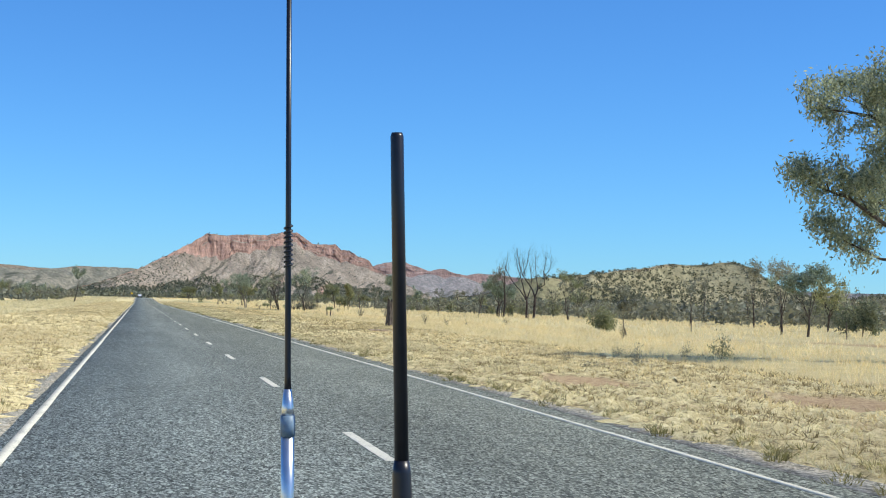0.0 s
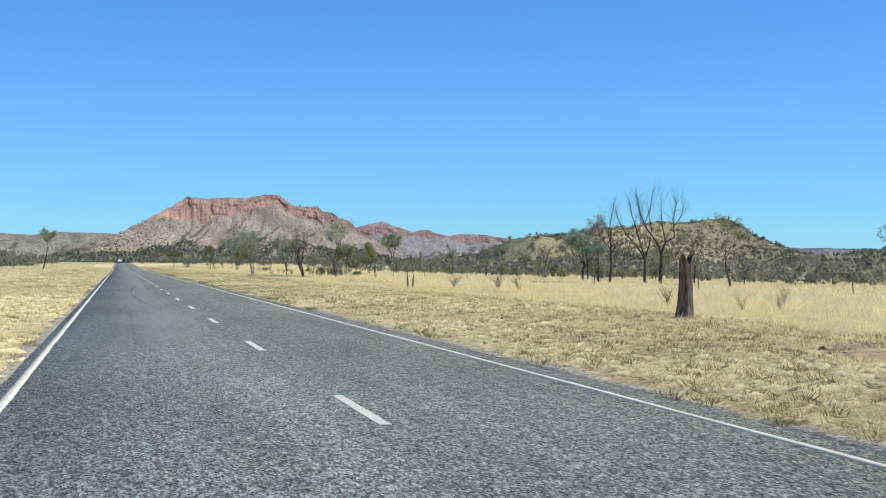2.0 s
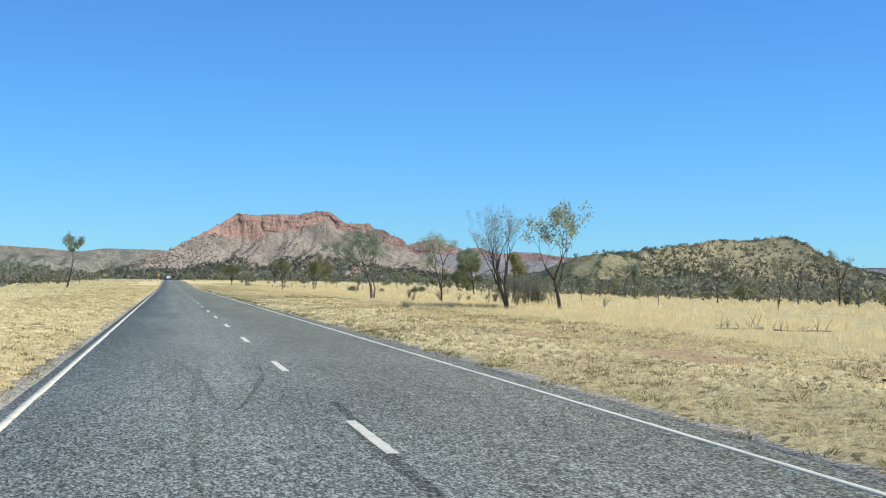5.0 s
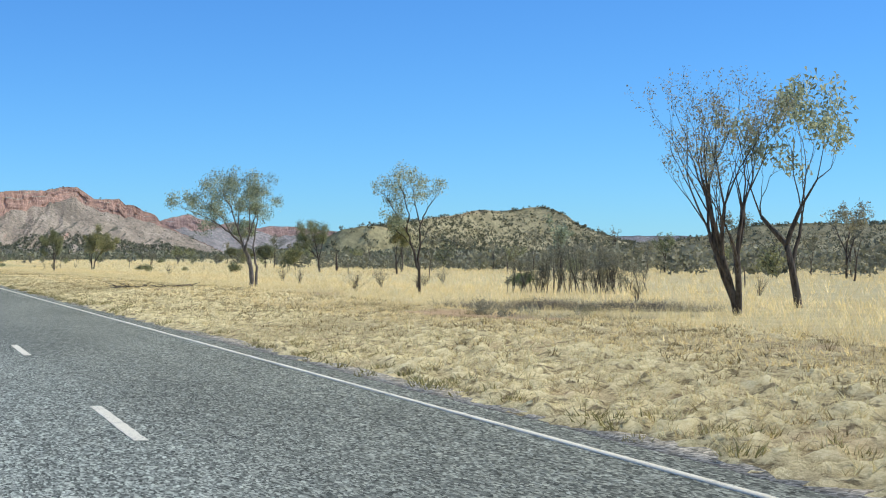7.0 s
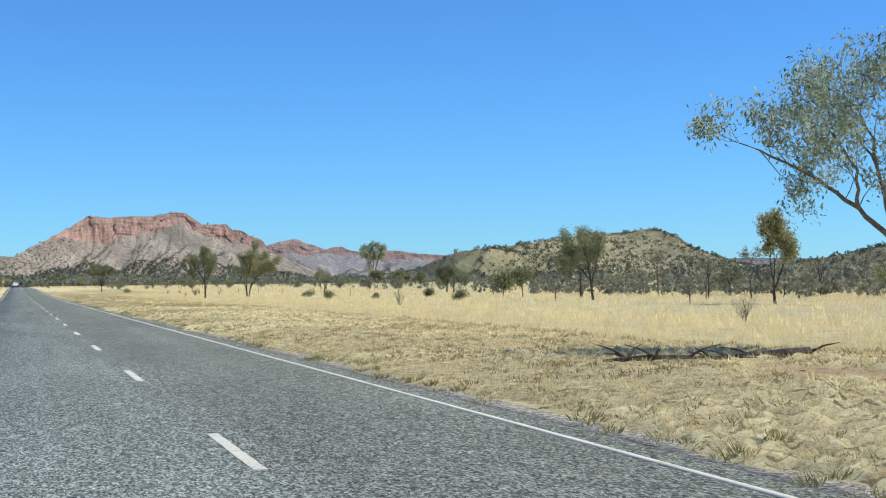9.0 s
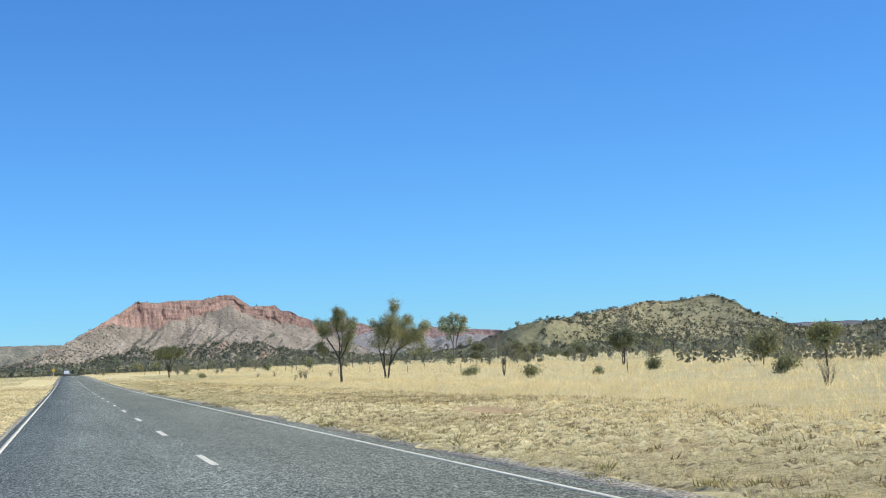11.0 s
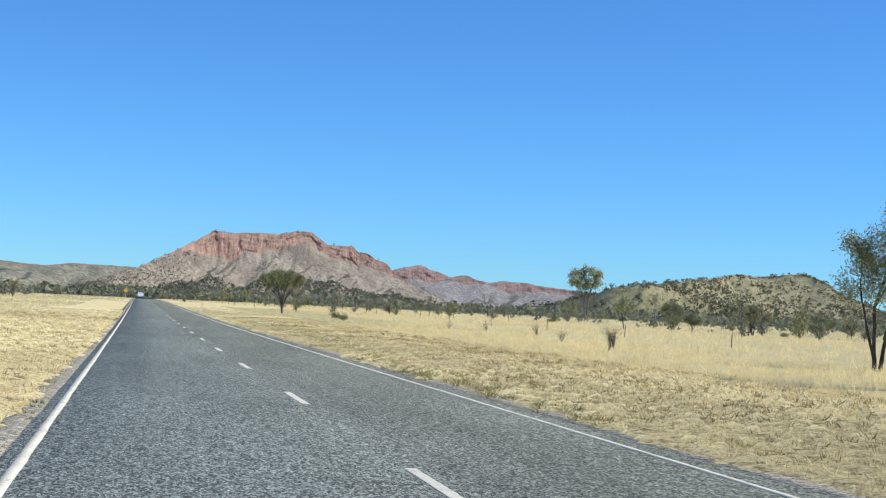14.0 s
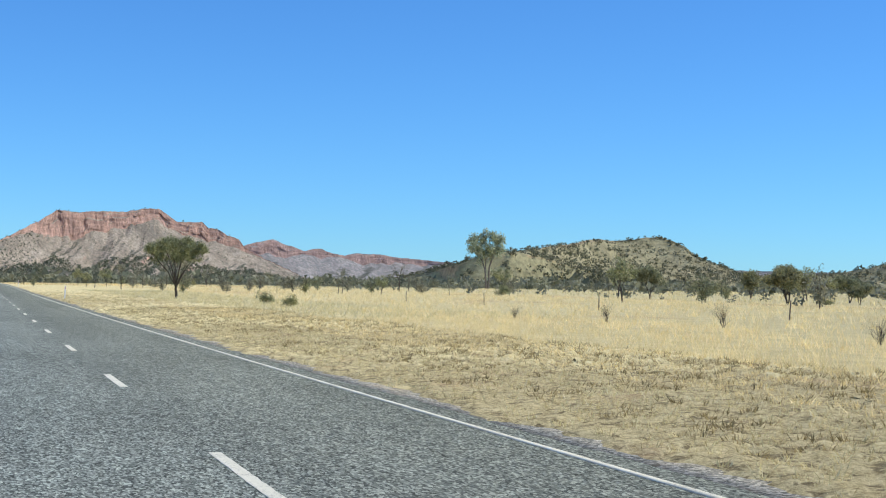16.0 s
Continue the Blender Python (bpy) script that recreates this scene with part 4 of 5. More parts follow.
put(limbed_tree("dead_tree", [
    ([(0, 0, -0.1), (0.1, 0, 2.7), (0.2, 0.1, 3.2)], 0.21, 0.14, 0, 1),
    ([(0.1, 0, 2.8), (-0.2, 0.2, 4.0), (-1.0, 0.4, 5.2), (-1.6, 0.5, 6.0), (-2.0, 0.6, 7.3), (-2.3, 0.6, 8.6)], 0.13, 0.03, 0.6, 0.4),
    ([(-1.6, 0.5, 6.0), (-1.1, 0.1, 7.4), (-1.0, -0.2, 9.2)], 0.06, 0.02, 0.7, 0.3),
    ([(0.2, 0.1, 3.2), (0.4, -0.3, 4.2), (1.3, -0.5, 4.7), (1.1, -0.6, 6.5), (1.4, -0.7, 8.2)], 0.12, 0.03, 0.8, 0.5),
    ([(0.4, -0.3, 4.2), (0.3, 0.3, 6.0), (0.2, 0.5, 8.4)], 0.08, 0.02, 0.7, 0.35),
    ([(1.1, -0.6, 5.6), (1.9, -0.8, 6.8), (2.1, -0.8, 7.7)], 0.06, 0.02, 0.6, 0.3)],
    BARE, 21, "tall bare dead tree with black forked limbs"), 45.8, 170.6, 0, 0.86)
put(limbed_tree("dead_tree", [
    ([(0, 0, -0.1), (0.05, 0, 1.6), (0, 0, 2.7)], 0.19, 0.13, 0, 1),
    ([(0, 0, 2.6), (-1.0, -0.2, 3.9), (-2.1, -0.3, 5.1), (-3.1, -0.4, 6.6), (-3.3, -0.4, 7.4)], 0.1, 0.025, 0.6, 0.5),
    ([(0, 0, 2.7), (-0.4, 0.3, 4.2), (-0.7, 0.5, 5.5), (-1.2, 0.6, 7.0), (-1.4, 0.6, 8.2)], 0.11, 0.025, 0.8, 0.4),
    ([(0, 0, 2.7), (0.4, -0.2, 4.0), (0.6, -0.3, 5.5), (0.3, -0.3, 7.4)], 0.1, 0.025, 0.8, 0.4),
    ([(-0.7, 0.5, 5.2), (-0.1, 0.9, 6.4), (-0.3, 1.2, 7.8)], 0.06, 0.02, 0.7, 0.3)],
    BARE, 23, "bare dead tree with one long limb reaching out"), 46.2, 175.6, 0, 0.86)
put(limbed_tree("dead_tree", [
    ([(0, 0, -0.1), (0.15, 0, 2.6), (0.1, 0.1, 4.5), (0.0, 0.1, 6.1), (0.4, 0.1, 8.4)], 0.16, 0.025, 0.7, 0.45),
    ([(0.1, 0.1, 4.3), (-0.4, -0.2, 5.5), (-0.8, -0.3, 6.5)], 0.06, 0.02, 0.6, 0.2),
    ([(0.15, 0, 3.1), (0.6, 0.3, 3.8), (1.0, 0.4, 4.6)], 0.05, 0.02, 0.6, 0.3),
    ([(0.15, 0, 3.6), (-0.5, 0.4, 4.4), (-0.9, 0.6, 5.4)], 0.05, 0.02, 0.6, 0.3)],
    BARE, 25, "narrow bare dead tree with fine twigs"), 44.5, 180.3, 0, 0.86)
put(tree("small_tree", "sparse", 6.6, 3.3, 31, "half-bare tree with brownish leaf tufts"), 45.6, 187)
put(tree("small_tree", "sparse", 5.6, 3.3, 33, "sparse olive tree with open crown", leafmat="MULGA"), 45.2, 154)
put(tree("acacia_tree", "mulga", 5.6, 5.0, 34, "large rounded grey-green tree at the edge of the scrub", leafmat="GUM", leaves=60, leaf=0.15, cloud=0.3), 49.6, 204.5)
put(tree("small_tree", "gum", 6.2, 4.2, 43, "tall open tree with sparse grey-green leaves", leaves=8, first=0.18, bark="DARK"), 22.1, 202.8)
put(tree("small_tree", "leafy", 5.2, 2.8, 47, "dark green upright tree in the grass"), 40.5, 292)
put(tree("bush", "bush", 3.8, 3.8, 49, "round dark bush in dry grass", "bush"), 50, 368)
put(limbed_tree("gum_tree", [
    ([(0.02, 0, -0.1), (-0.02, 0, 0.8), (-0.12, 0.05, 1.5), (-0.4, 0.05, 2.1)], 0.13, 0.09, 0, 1),
    ([(0.22, 0.05, -0.1), (0.3, 0.1, 1.0), (0.12, 0.15, 2.0), (0.3, 0.3, 3.0), (0.5, 0.5, 3.9)], 0.085, 0.015, 0.5, 0.6),
    ([(-0.4, 0.05, 2.1), (-1.0, 0.3, 2.75), (-1.8, 0.5, 3.35), (-2.9, 0.6, 3.85)], 0.065, 0.02, 0.5, 0.3),
    ([(-1.0, 0.3, 2.75), (-1.5, -0.5, 3.4), (-2.3, -0.9, 4.1)], 0.045, 0.015, 0.5, 0.3),
    ([(-0.4, 0.05, 2.1), (-0.75, -0.2, 3.0), (-1.1, -0.4, 4.0), (-1.5, -0.5, 4.6)], 0.06, 0.015, 0.5, 0.45),
    ([(-0.75, -0.2, 3.0), (-0.5, 0.6, 3.8), (-0.7, 1.1, 4.5)], 0.04, 0.015, 0.5, 0.3),
    ([(-0.3, 0.05, 1.9), (-0.15, -0.15, 2.6), (0.15, -0.3, 3.6), (0.25, -0.4, 4.4)], 0.06, 0.015, 0.5, 0.5),
    ([(-0.15, -0.15, 2.6), (-0.3, -1.0, 3.5), (-0.4, -1.5, 4.2)], 0.04, 0.012, 0.5, 0.4)],
    dict(side=1, twigs=3, leaves=11, leaf=0.085, cloud=0.12, up=0.03, droop=0.5), 53, "leaning gum with a wide umbrella crown"), 16.8, 243.2)
put(limbed_tree("gum_tree", [
    ([(0, 0, -0.1), (-0.03, 0, 0.9), (-0.2, 0.05, 1.7), (-0.45, 0.1, 2.4), (-0.8, 0.15, 3.0), (-1.15, 0.2, 3.6)], 0.07, 0.014, 0.34, 0.6),
    ([(-0.45, 0.1, 2.4), (-0.5, -0.3, 3.1), (-0.75, -0.4, 3.9)], 0.04, 0.014, 0.34, 0.5),
    ([(-0.03, 0, 0.9), (0.06, 0.05, 1.9), (0.1, 0.1, 2.7), (-0.12, 0.1, 3.5), (-0.22, 0.1, 4.1)], 0.052, 0.011, 0.32, 0.7),
    ([(0.1, 0.1, 2.7), (0.3, -0.1, 3.3), (0.6, -0.15, 3.7)], 0.035, 0.012, 0.3, 0.6),
    ([(0.06, 0.05, 1.9), (0.5, 0.3, 2.5), (0.75, 0.4, 2.8)], 0.02, 0.006, 0, 1),
    ([(-0.2, 0.05, 1.7), (-0.6, -0.1, 2.2), (-0.95, -0.1, 2.45)], 0.025, 0.01, 0.3, 0.7)],
    dict(side=1, twigs=3, leaves=6, leaf=0.07, cloud=0.1, up=0.1, bark="DARK", droop=0.4), 152, "slender gum with an open tufted crown"), 19.3, 224.7)
for x, y, h, w, s in ((22.7, 222, 1.9, 1.7, 62), (23.6, 221.8, 2.3, 1.7, 63), (24.1, 221.2, 2.5, 1.6, 64), (24.8, 220.6, 2.2, 1.6, 65), (24.4, 218.6, 2.5, 1.5, 60), (25.4, 219.2, 2.0, 1.7, 59)):
    put(tree("thicket", "thicket", h, w, s, "grey leafless thicket of upright twiggy stems", "thicket", "bare thickets"), x, y)
for x, y, h, w, s in ((13.9, 204.4, 0.42, 1.3, 411), (13.2, 202.4, 0.5, 1.2, 412), (13.0, 200.6, 0.42, 1.1, 413), (14.8, 203.6, 0.5, 1.4, 414), (15.6, 202.0, 0.5, 1.3, 415)):
    put(tree("shrub", "bush", h, w, s, "low grey half-dead shrub on red soil", "shrub", "low grey shrubs", leafmat="GREY", leaves=7, leaf=0.085, cloud=0.2, radius=0.01), x, y)
for x, y, h, w, s in ((18.0, 229, 1.0, 1.7, 61), (21.2, 235.5, 1.2, 1.7, 161), (22.3, 233.6, 1.0, 1.2, 166), (23.6, 236.4, 0.8, 1.5, 167), (21.0, 249.9, 1.2, 0.8, 162), (27.8, 245.4, 1.1, 1.5, 163), (21.4, 210.5, 0.9, 1.3, 164), (28.2, 214.5, 1.0, 1.1, 165), (20.5, 140.0, 1.1, 1.6, 66), (22.3, 135.6, 1.3, 1.8, 67), (21.5, 128.0, 1.2, 1.6, 79), (19.1, 92.4, 0.7, 0.8, 80), (20.3, 92.2, 0.6, 0.6, 81), (22.3, 67.1, 1.0, 0.8, 82),
                      (26.2, 437.3, 1.2, 1.3, 68), (24.0, 442.8, 1.1, 0.9, 69), (24.2, 424.4, 1.0, 1.9, 70), (22.4, 409.2, 1.4, 1.9, 76), (27.6, 425.3, 1.1, 1.2, 77), (22.9, 450.5, 0.9, 0.8, 78), (18.7, 97.9, 1.0, 1.3, 71), (25.5, 103.0, 0.9, 0.9, 72), (23.0, 262.0, 1.2, 1.2, 73), (24.0, 311.0, 1.3, 1.0, 74), (20.5, 404.0, 0.9, 0.9, 75)):
    put(tree("dead_shrub", "deadshrub", h, w, s, "leafless grey-brown shrub standing in dry grass", "dead shrub", "dead shrubs"), x, y)
put(tree("bare_tree", "twiggy", 5.9, 4.4, 77, "bare many-stemmed tree with dark twigs", stems=3, leaves=3, leaf=0.05, cloud=0.08, shift=(-0.5, 0)), 18.3, 199.5)
rb = np.random.RandomState(300)
along = rb.uniform(0, 1, 70)
tufts("dead_grass", 14.4 + 4.4 * along + rb.normal(0, 0.25, 70), 207.6 - 5.2 * along + rb.normal(0, 0.4, 70), 150, rb.uniform(0.14, 0.36, 70), rb.uniform(0.2, 0.42, 70), 0.006, 1.1, ASH_GRASS, "low bank of grey dead grass and brushwood", 301)
put(tree("bush", "bush", 0.75, 2.0, 78, "low bright green bush in the grass", "bush", leafmat="FRESH", leaves=60, cloud=0.22, leaf=0.13), 30, 240)
put(limbed_tree("acacia_tree", [
    ([(0, 0, -0.1), (0.02, 0, 0.9), (-0.06, 0, 1.7)], 0.1, 0.075, 0, 1),
    ([(-0.06, 0, 1.6), (-0.65, -0.1, 2.0), (-1.0, -0.2, 2.1), (-1.45, -0.2, 2.5)], 0.035, 0.01, 0.22, 0.6),
    ([(-0.06, 0, 1.7), (-0.5, 0.2, 2.7), (-0.95, 0.3, 3.3), (-1.3, 0.4, 4.0)], 0.055, 0.015, 0.36, 0.55),
    ([(-0.5, 0.2, 2.7), (-0.9, -0.3, 3.2), (-1.15, -0.5, 3.7)], 0.035, 0.012, 0.34, 0.5),
    ([(-0.06, 0, 1.7), (-0.05, -0.1, 3.0), (-0.25, -0.2, 4.0), (-0.4, -0.2, 4.6)], 0.06, 0.015, 0.38, 0.4),
    ([(0.0, 0, 2.2), (0.25, 0.2, 3.1), (0.2, 0.4, 3.9), (0.05, 0.5, 4.6)], 0.05, 0.015, 0.38, 0.35),
    ([(0.0, 0, 1.8), (0.4, -0.3, 2.6), (0.65, -0.5, 3.3), (0.75, -0.6, 3.9)], 0.05, 0.015, 0.36, 0.4),
    ([(0.02, 0, 1.2), (0.35, 0.2, 2.0), (0.6, 0.4, 2.7)], 0.035, 0.012, 0.32, 0.5)],
    dict(side=2, twigs=2, leaves=24, leaf=0.066, cloud=0.11, up=0.24, bark="DARK", droop=-0.5, leafmat="MULGA"), 81, "tall acacia with olive foliage in upright masses"), 19.15, 372.4)
put(limbed_tree("acacia_tree", [
    ([(-0.1, 0, -0.1), (-0.15, 0, 1.0), (-0.1, 0.1, 2.4), (0.5, 0.1, 4.2), (0.8, 0.1, 5.6)], 0.1, 0.02, 0.42, 0.5),
    ([(0.15, 0, -0.1), (0.3, 0, 1.2), (1.0, -0.2, 2.4), (1.9, -0.3, 3.4), (2.9, -0.3, 3.9)], 0.1, 0.02, 0.42, 0.4),
    ([(0.3, 0, 1.2), (0.7, 0.4, 2.7), (1.3, 0.6, 3.9), (1.9, 0.7, 4.5)], 0.06, 0.015, 0.42, 0.4),
    ([(0.05, 0.1, -0.1), (-0.3, 0.3, 1.6), (-0.5, 0.5, 3.0), (-0.4, 0.6, 4.2)], 0.07, 0.015, 0.4, 0.45),
    ([(1.0, -0.2, 2.4), (1.6, -0.7, 2.9), (2.3, -0.9, 3.1)], 0.05, 0.015, 0.4, 0.3),
    ([(-0.1, 0.1, 2.4), (0.2, -0.5, 3.4), (0.3, -0.7, 4.4)], 0.05, 0.015, 0.4, 0.3)],
    dict(side=2, twigs=2, leaves=22, leaf=0.092, cloud=0.17, up=0.14, bark="DARK", droop=-0.2, leafmat="MULGA"), 83, "acacia with a crown leaning to one side on dark stems"), 26.2, 390)
put(limbed_tree("gum_tree", [
    ([(-0.2, 0, -0.2), (-0.5, 0, 4.5), (-1.4, 0.3, 7.5), (-2.4, 0.4, 10.2)], 0.24, 0.06, 1.0, 0.5),
    ([(0.3, 0, -0.2), (0.5, 0, 5.0), (1.5, -0.3, 8.0), (2.2, -0.4, 10.4)], 0.24, 0.06, 1.0, 0.5),
    ([(-0.5, 0, 4.5), (0.0, 0.6, 7.6), (-0.2, 0.9, 10.8)], 0.15, 0.05, 1.0, 0.4),
    ([(0.5, 0, 5.0), (0.9, -1.0, 8.0), (0.8, -1.6, 10.6)], 0.15, 0.05, 1.0, 0.4),
    ([(-1.4, 0.3, 7.5), (-2.4, -0.6, 8.4), (-3.2, -0.8, 9.0)], 0.1, 0.04, 0.8, 0.5)],
    dict(side=1, twigs=2, leaves=9, leaf=0.5, cloud=0.42, up=0.05, droop=0.4), 85, "tall gum with two pale stems before the hill"), 132, 770.5, 0, 1.18)
put(limbed_tree("acacia_tree", [
    ([(0, 0, -0.1), (-0.12, 0, 1.2), (-0.3, 0.1, 2.6), (-0.5, 0.1, 3.6), (-0.5, 0.1, 4.6)], 0.12, 0.02, 0.36, 0.45),
    ([(-0.15, 0, 1.4), (-0.9, -0.2, 2.2), (-1.5, -0.3, 2.6), (-2.2, -0.3, 2.7)], 0.06, 0.015, 0.32, 0.45),
    ([(-0.15, 0, 1.4), (-0.9, 0.5, 2.7), (-1.5, 0.7, 3.6), (-1.8, 0.7, 4.5)], 0.06, 0.015, 0.36, 0.5),
    ([(-0.3, 0.1, 2.6), (-0.9, -0.6, 3.6), (-1.2, -0.8, 4.6)], 0.05, 0.015, 0.36, 0.3),
    ([(-0.12, 0, 1.2), (0.1, -0.3, 2.5), (0.3, -0.5, 3.6), (0.35, -0.6, 4.3)], 0.06, 0.015, 0.34, 0.5),
    ([(-0.25, 0.05, 2.2), (-0.8, 0.1, 3.0), (-1.3, 0, 3.3), (-1.9, 0.1, 3.5)], 0.04, 0.012, 0.3, 0.4),
    ([(-0.3, 0.1, 2.6), (0.05, 0.3, 3.1), (0.4, 0.3, 3.4)], 0.035, 0.012, 0.3, 0.4)],
    dict(side=2, twigs=2, leaves=12, leaf=0.095, cloud=0.17, up=0.12, bark="DARK", droop=0.0, leafmat="MULGA"), 87, "acacia with a dense layered olive crown"), 41.7, 321.8)
put(tree("dead_tree", "dead", 5.2, 1.7, 88, "small bare dead tree in the grass", "dead tree", levels=5), 51, 348)
put(tree("acacia_tree", "mulga", 2.8, 2.0, 89, "small round acacia in dry grass"), 47, 353)
DOME = [([(0, 0, -0.1), (0.05, 0, 0.6), (0, 0, 1.2)], 0.14, 0.1, 0, 1)]
for k in range(9):
    a, tall_at = 2 * math.pi * k / 9, 4.1 + 0.3 * math.sin(2.4 * k)
    DOME.append(([(0, 0, 1.1), (0.8 * math.cos(a), 0.8 * math.sin(a), 2.5), (2.25 * math.cos(a), 2.25 * math.sin(a), tall_at)], 0.055, 0.015, 0.32, 0.7))
for k in range(5):
    a = 2 * math.pi * k / 5 + 0.4
    DOME.append(([(0, 0, 1.2), (0.4 * math.cos(a), 0.4 * math.sin(a), 3.0), (0.95 * math.cos(a), 0.95 * math.sin(a), 4.5)], 0.05, 0.015, 0.42, 0.65))
put(limbed_tree("acacia_tree", DOME, dict(side=2, twigs=2, leaves=12, leaf=0.15, cloud=0.15, up=0.2, bark="DARK", droop=-0.3, leafmat="MULGA"), 91, "dome-crowned olive acacia on spreading dark limbs"), 16.8, 521)
for x, y, h, w, s in ((36, 337, 1.6, 1.4, 92), (32.4, 386.3, 1.2, 2.6, 93), (29.7, 360.5, 1.05, 1.7, 95), (34.4, 360.8, 0.6, 1.2, 96), (43, 372, 1.4, 1.6, 97), (65.5, 572, 2.3, 3.6, 99), (20, 495, 1.0, 1.6, 103), (18.9, 480.4, 0.8, 1.2, 104), (82, 520, 0.8, 1.8, 98)):
    put(tree("bush", "bush", h, w, s, "rounded olive bush in pale dry grass", "bush", "bushes in the grass", leafmat="MULGA", leaves=14, leaf=0.17), x, y)
for x, y, h, w, s in ((72.4, 528, 2.4, 2.3, 110), (89, 525, 2.1, 2.4, 111), (91, 552, 3.9, 2.4, 112), (96, 538, 3.4, 4.4, 113), (58.3, 418, 4.2, 3.4, 114), (84, 566, 4.4, 3.6, 115)):
    put(tree("acacia_tree", "mulga", h, w, s, "small round-crowned grey-green acacia on dark stems", "tree", "acacias before the hill", leafmat="BUSH", leaves=22, stems=2, leaf=0.2), x, y)
put(tree("acacia_tree", "mulga", 3.9, 5.2, 116, "broad dome-crowned grey acacia before the hill", leafmat="BUSH", leaves=44, stems=3), 78, 521)
put(tree("bare_tree", "twiggy", 3.1, 2.2, 117, "grey bare tree with dense twigs", stems=2, leaves=3, leaf=0.05, cloud=0.08), 32.6, 376.7)
put(tree("gum_tree", "sparse", 6.0, 3.6, 105, "thin gum with leaves in high tufts", leafmat="GUM", leaves=15, shift=(0.6, 0)), -14.8, 352, 0, 1.45)


def stump(x, y):
    bm = bmesh.new()
    rg = random.Random(3)
    rings, sides = 14, 20
    grid = []
    for j in range(rings):
        f = j / (rings - 1)
        r = 0.2 - 0.05 * f + 0.08 * (1 - f) ** 5
        ring = []
        for k in range(sides):
            a = 2 * math.pi * k / sides
            rr = r * (1 + 0.09 * math.sin(3 * a + 1) + 0.06 * math.sin(7 * a + 2 * f) + rg.uniform(-0.04, 0.04))
            top = 0.14 * math.sin(2 * a + 0.8) + rg.uniform(-0.05, 0.05) if j == rings - 1 else 0
            ring.append(bm.verts.new((math.cos(a) * rr + 0.03 * f, math.sin(a) * rr, -0.1 + 1.66 * f + top)))
        grid.append(ring)
    for j in range(rings - 1):
        for k in range(sides):
            bm.faces.new((grid[j][k], grid[j][(k + 1) % sides], grid[j + 1][(k + 1) % sides], grid[j + 1][k]))
    mid = bm.verts.new((0.03, 0, 1.3))
    for k in range(sides):
        bm.faces.new((grid[-1][k], grid[-1][(k + 1) % sides], mid))
    ob = part("tree_stump", bm, WEATHERED)
    tagged(ob, "tall weathered hollow tree stump in dry grass", "stump")
    return put(ob, x, y)


stump(14.0, 84.4)


def snag(x, y):
    root = tagged(new("broken_stump"), "pair of short blackened broken stems", "stump")
    rg = random.Random(9)
    for dx, hh in ((-0.12, 1.05), (0.16, 0.9)):
        v, fc = [], []
        p = [Vector((dx, 0, -0.1)), Vector((dx * 1.2, 0.02, 0.5)), Vector((dx * 1.5, 0, hh))]
        tube(v, fc, p, [0.06, 0.05, 0.026], 7)
        mesh_object("stem", np.array([tuple(q) for q in v]), fc, CHARRED, True, root)
    return put(root, x, y)


snag(17.1, 137)


def fallen_branch(x, y, turn, scale, mt, label, seed=4, lift=0.2):
    rg = random.Random(seed)
    root = tagged(new("fallen_branch"), label, "branch")
    pts = [Vector((-1.6 + 0.4 * k, 0.08 * math.sin(k * 1.3), 0.07 + 0.03 * math.sin(k))) for k in range(9)]
    v, fc = [], []
    tube(v, fc, pts, [0.03 + 0.006 * k for k in range(9)], 6)
    mesh_object("limb", np.array([tuple(q) for q in v]), fc, mt, True, root)
    for k in range(16):
        p = pts[rg.randint(1, 8)]
        d = Vector((rg.uniform(-0.6, 0.6), rg.uniform(-0.5, 0.5), rg.uniform(0.02, lift)))
        v, fc = [], []
        tube(v, fc, [p, p + d * 0.5 + Vector((0, 0, 0.03)), p + d], [0.025, 0.015, 0.006], 4)
        mesh_object("twig", np.array([tuple(q) for q in v]), fc, mt, True, root)
    return put(root, x, y, turn, scale)


fallen_branch(11.4, 241.0, 8, 1.25, BARK, "dark fallen branch lying in short dry grass")
fallen_branch(38.0, 178.5, 160, 0.85, BLEACHED, "bleached fallen tree limb in tall grass", 6, 0.9)
fallen_branch(18.9, 168.0, 15, 0.6, PALE_BARK, "grey heap of fallen twigs in tall grass", 7, 0.9)
fallen_branch(20.6, 166.8, 170, 0.6, PALE_BARK, "grey heap of fallen twigs in tall grass", 8, 0.7)


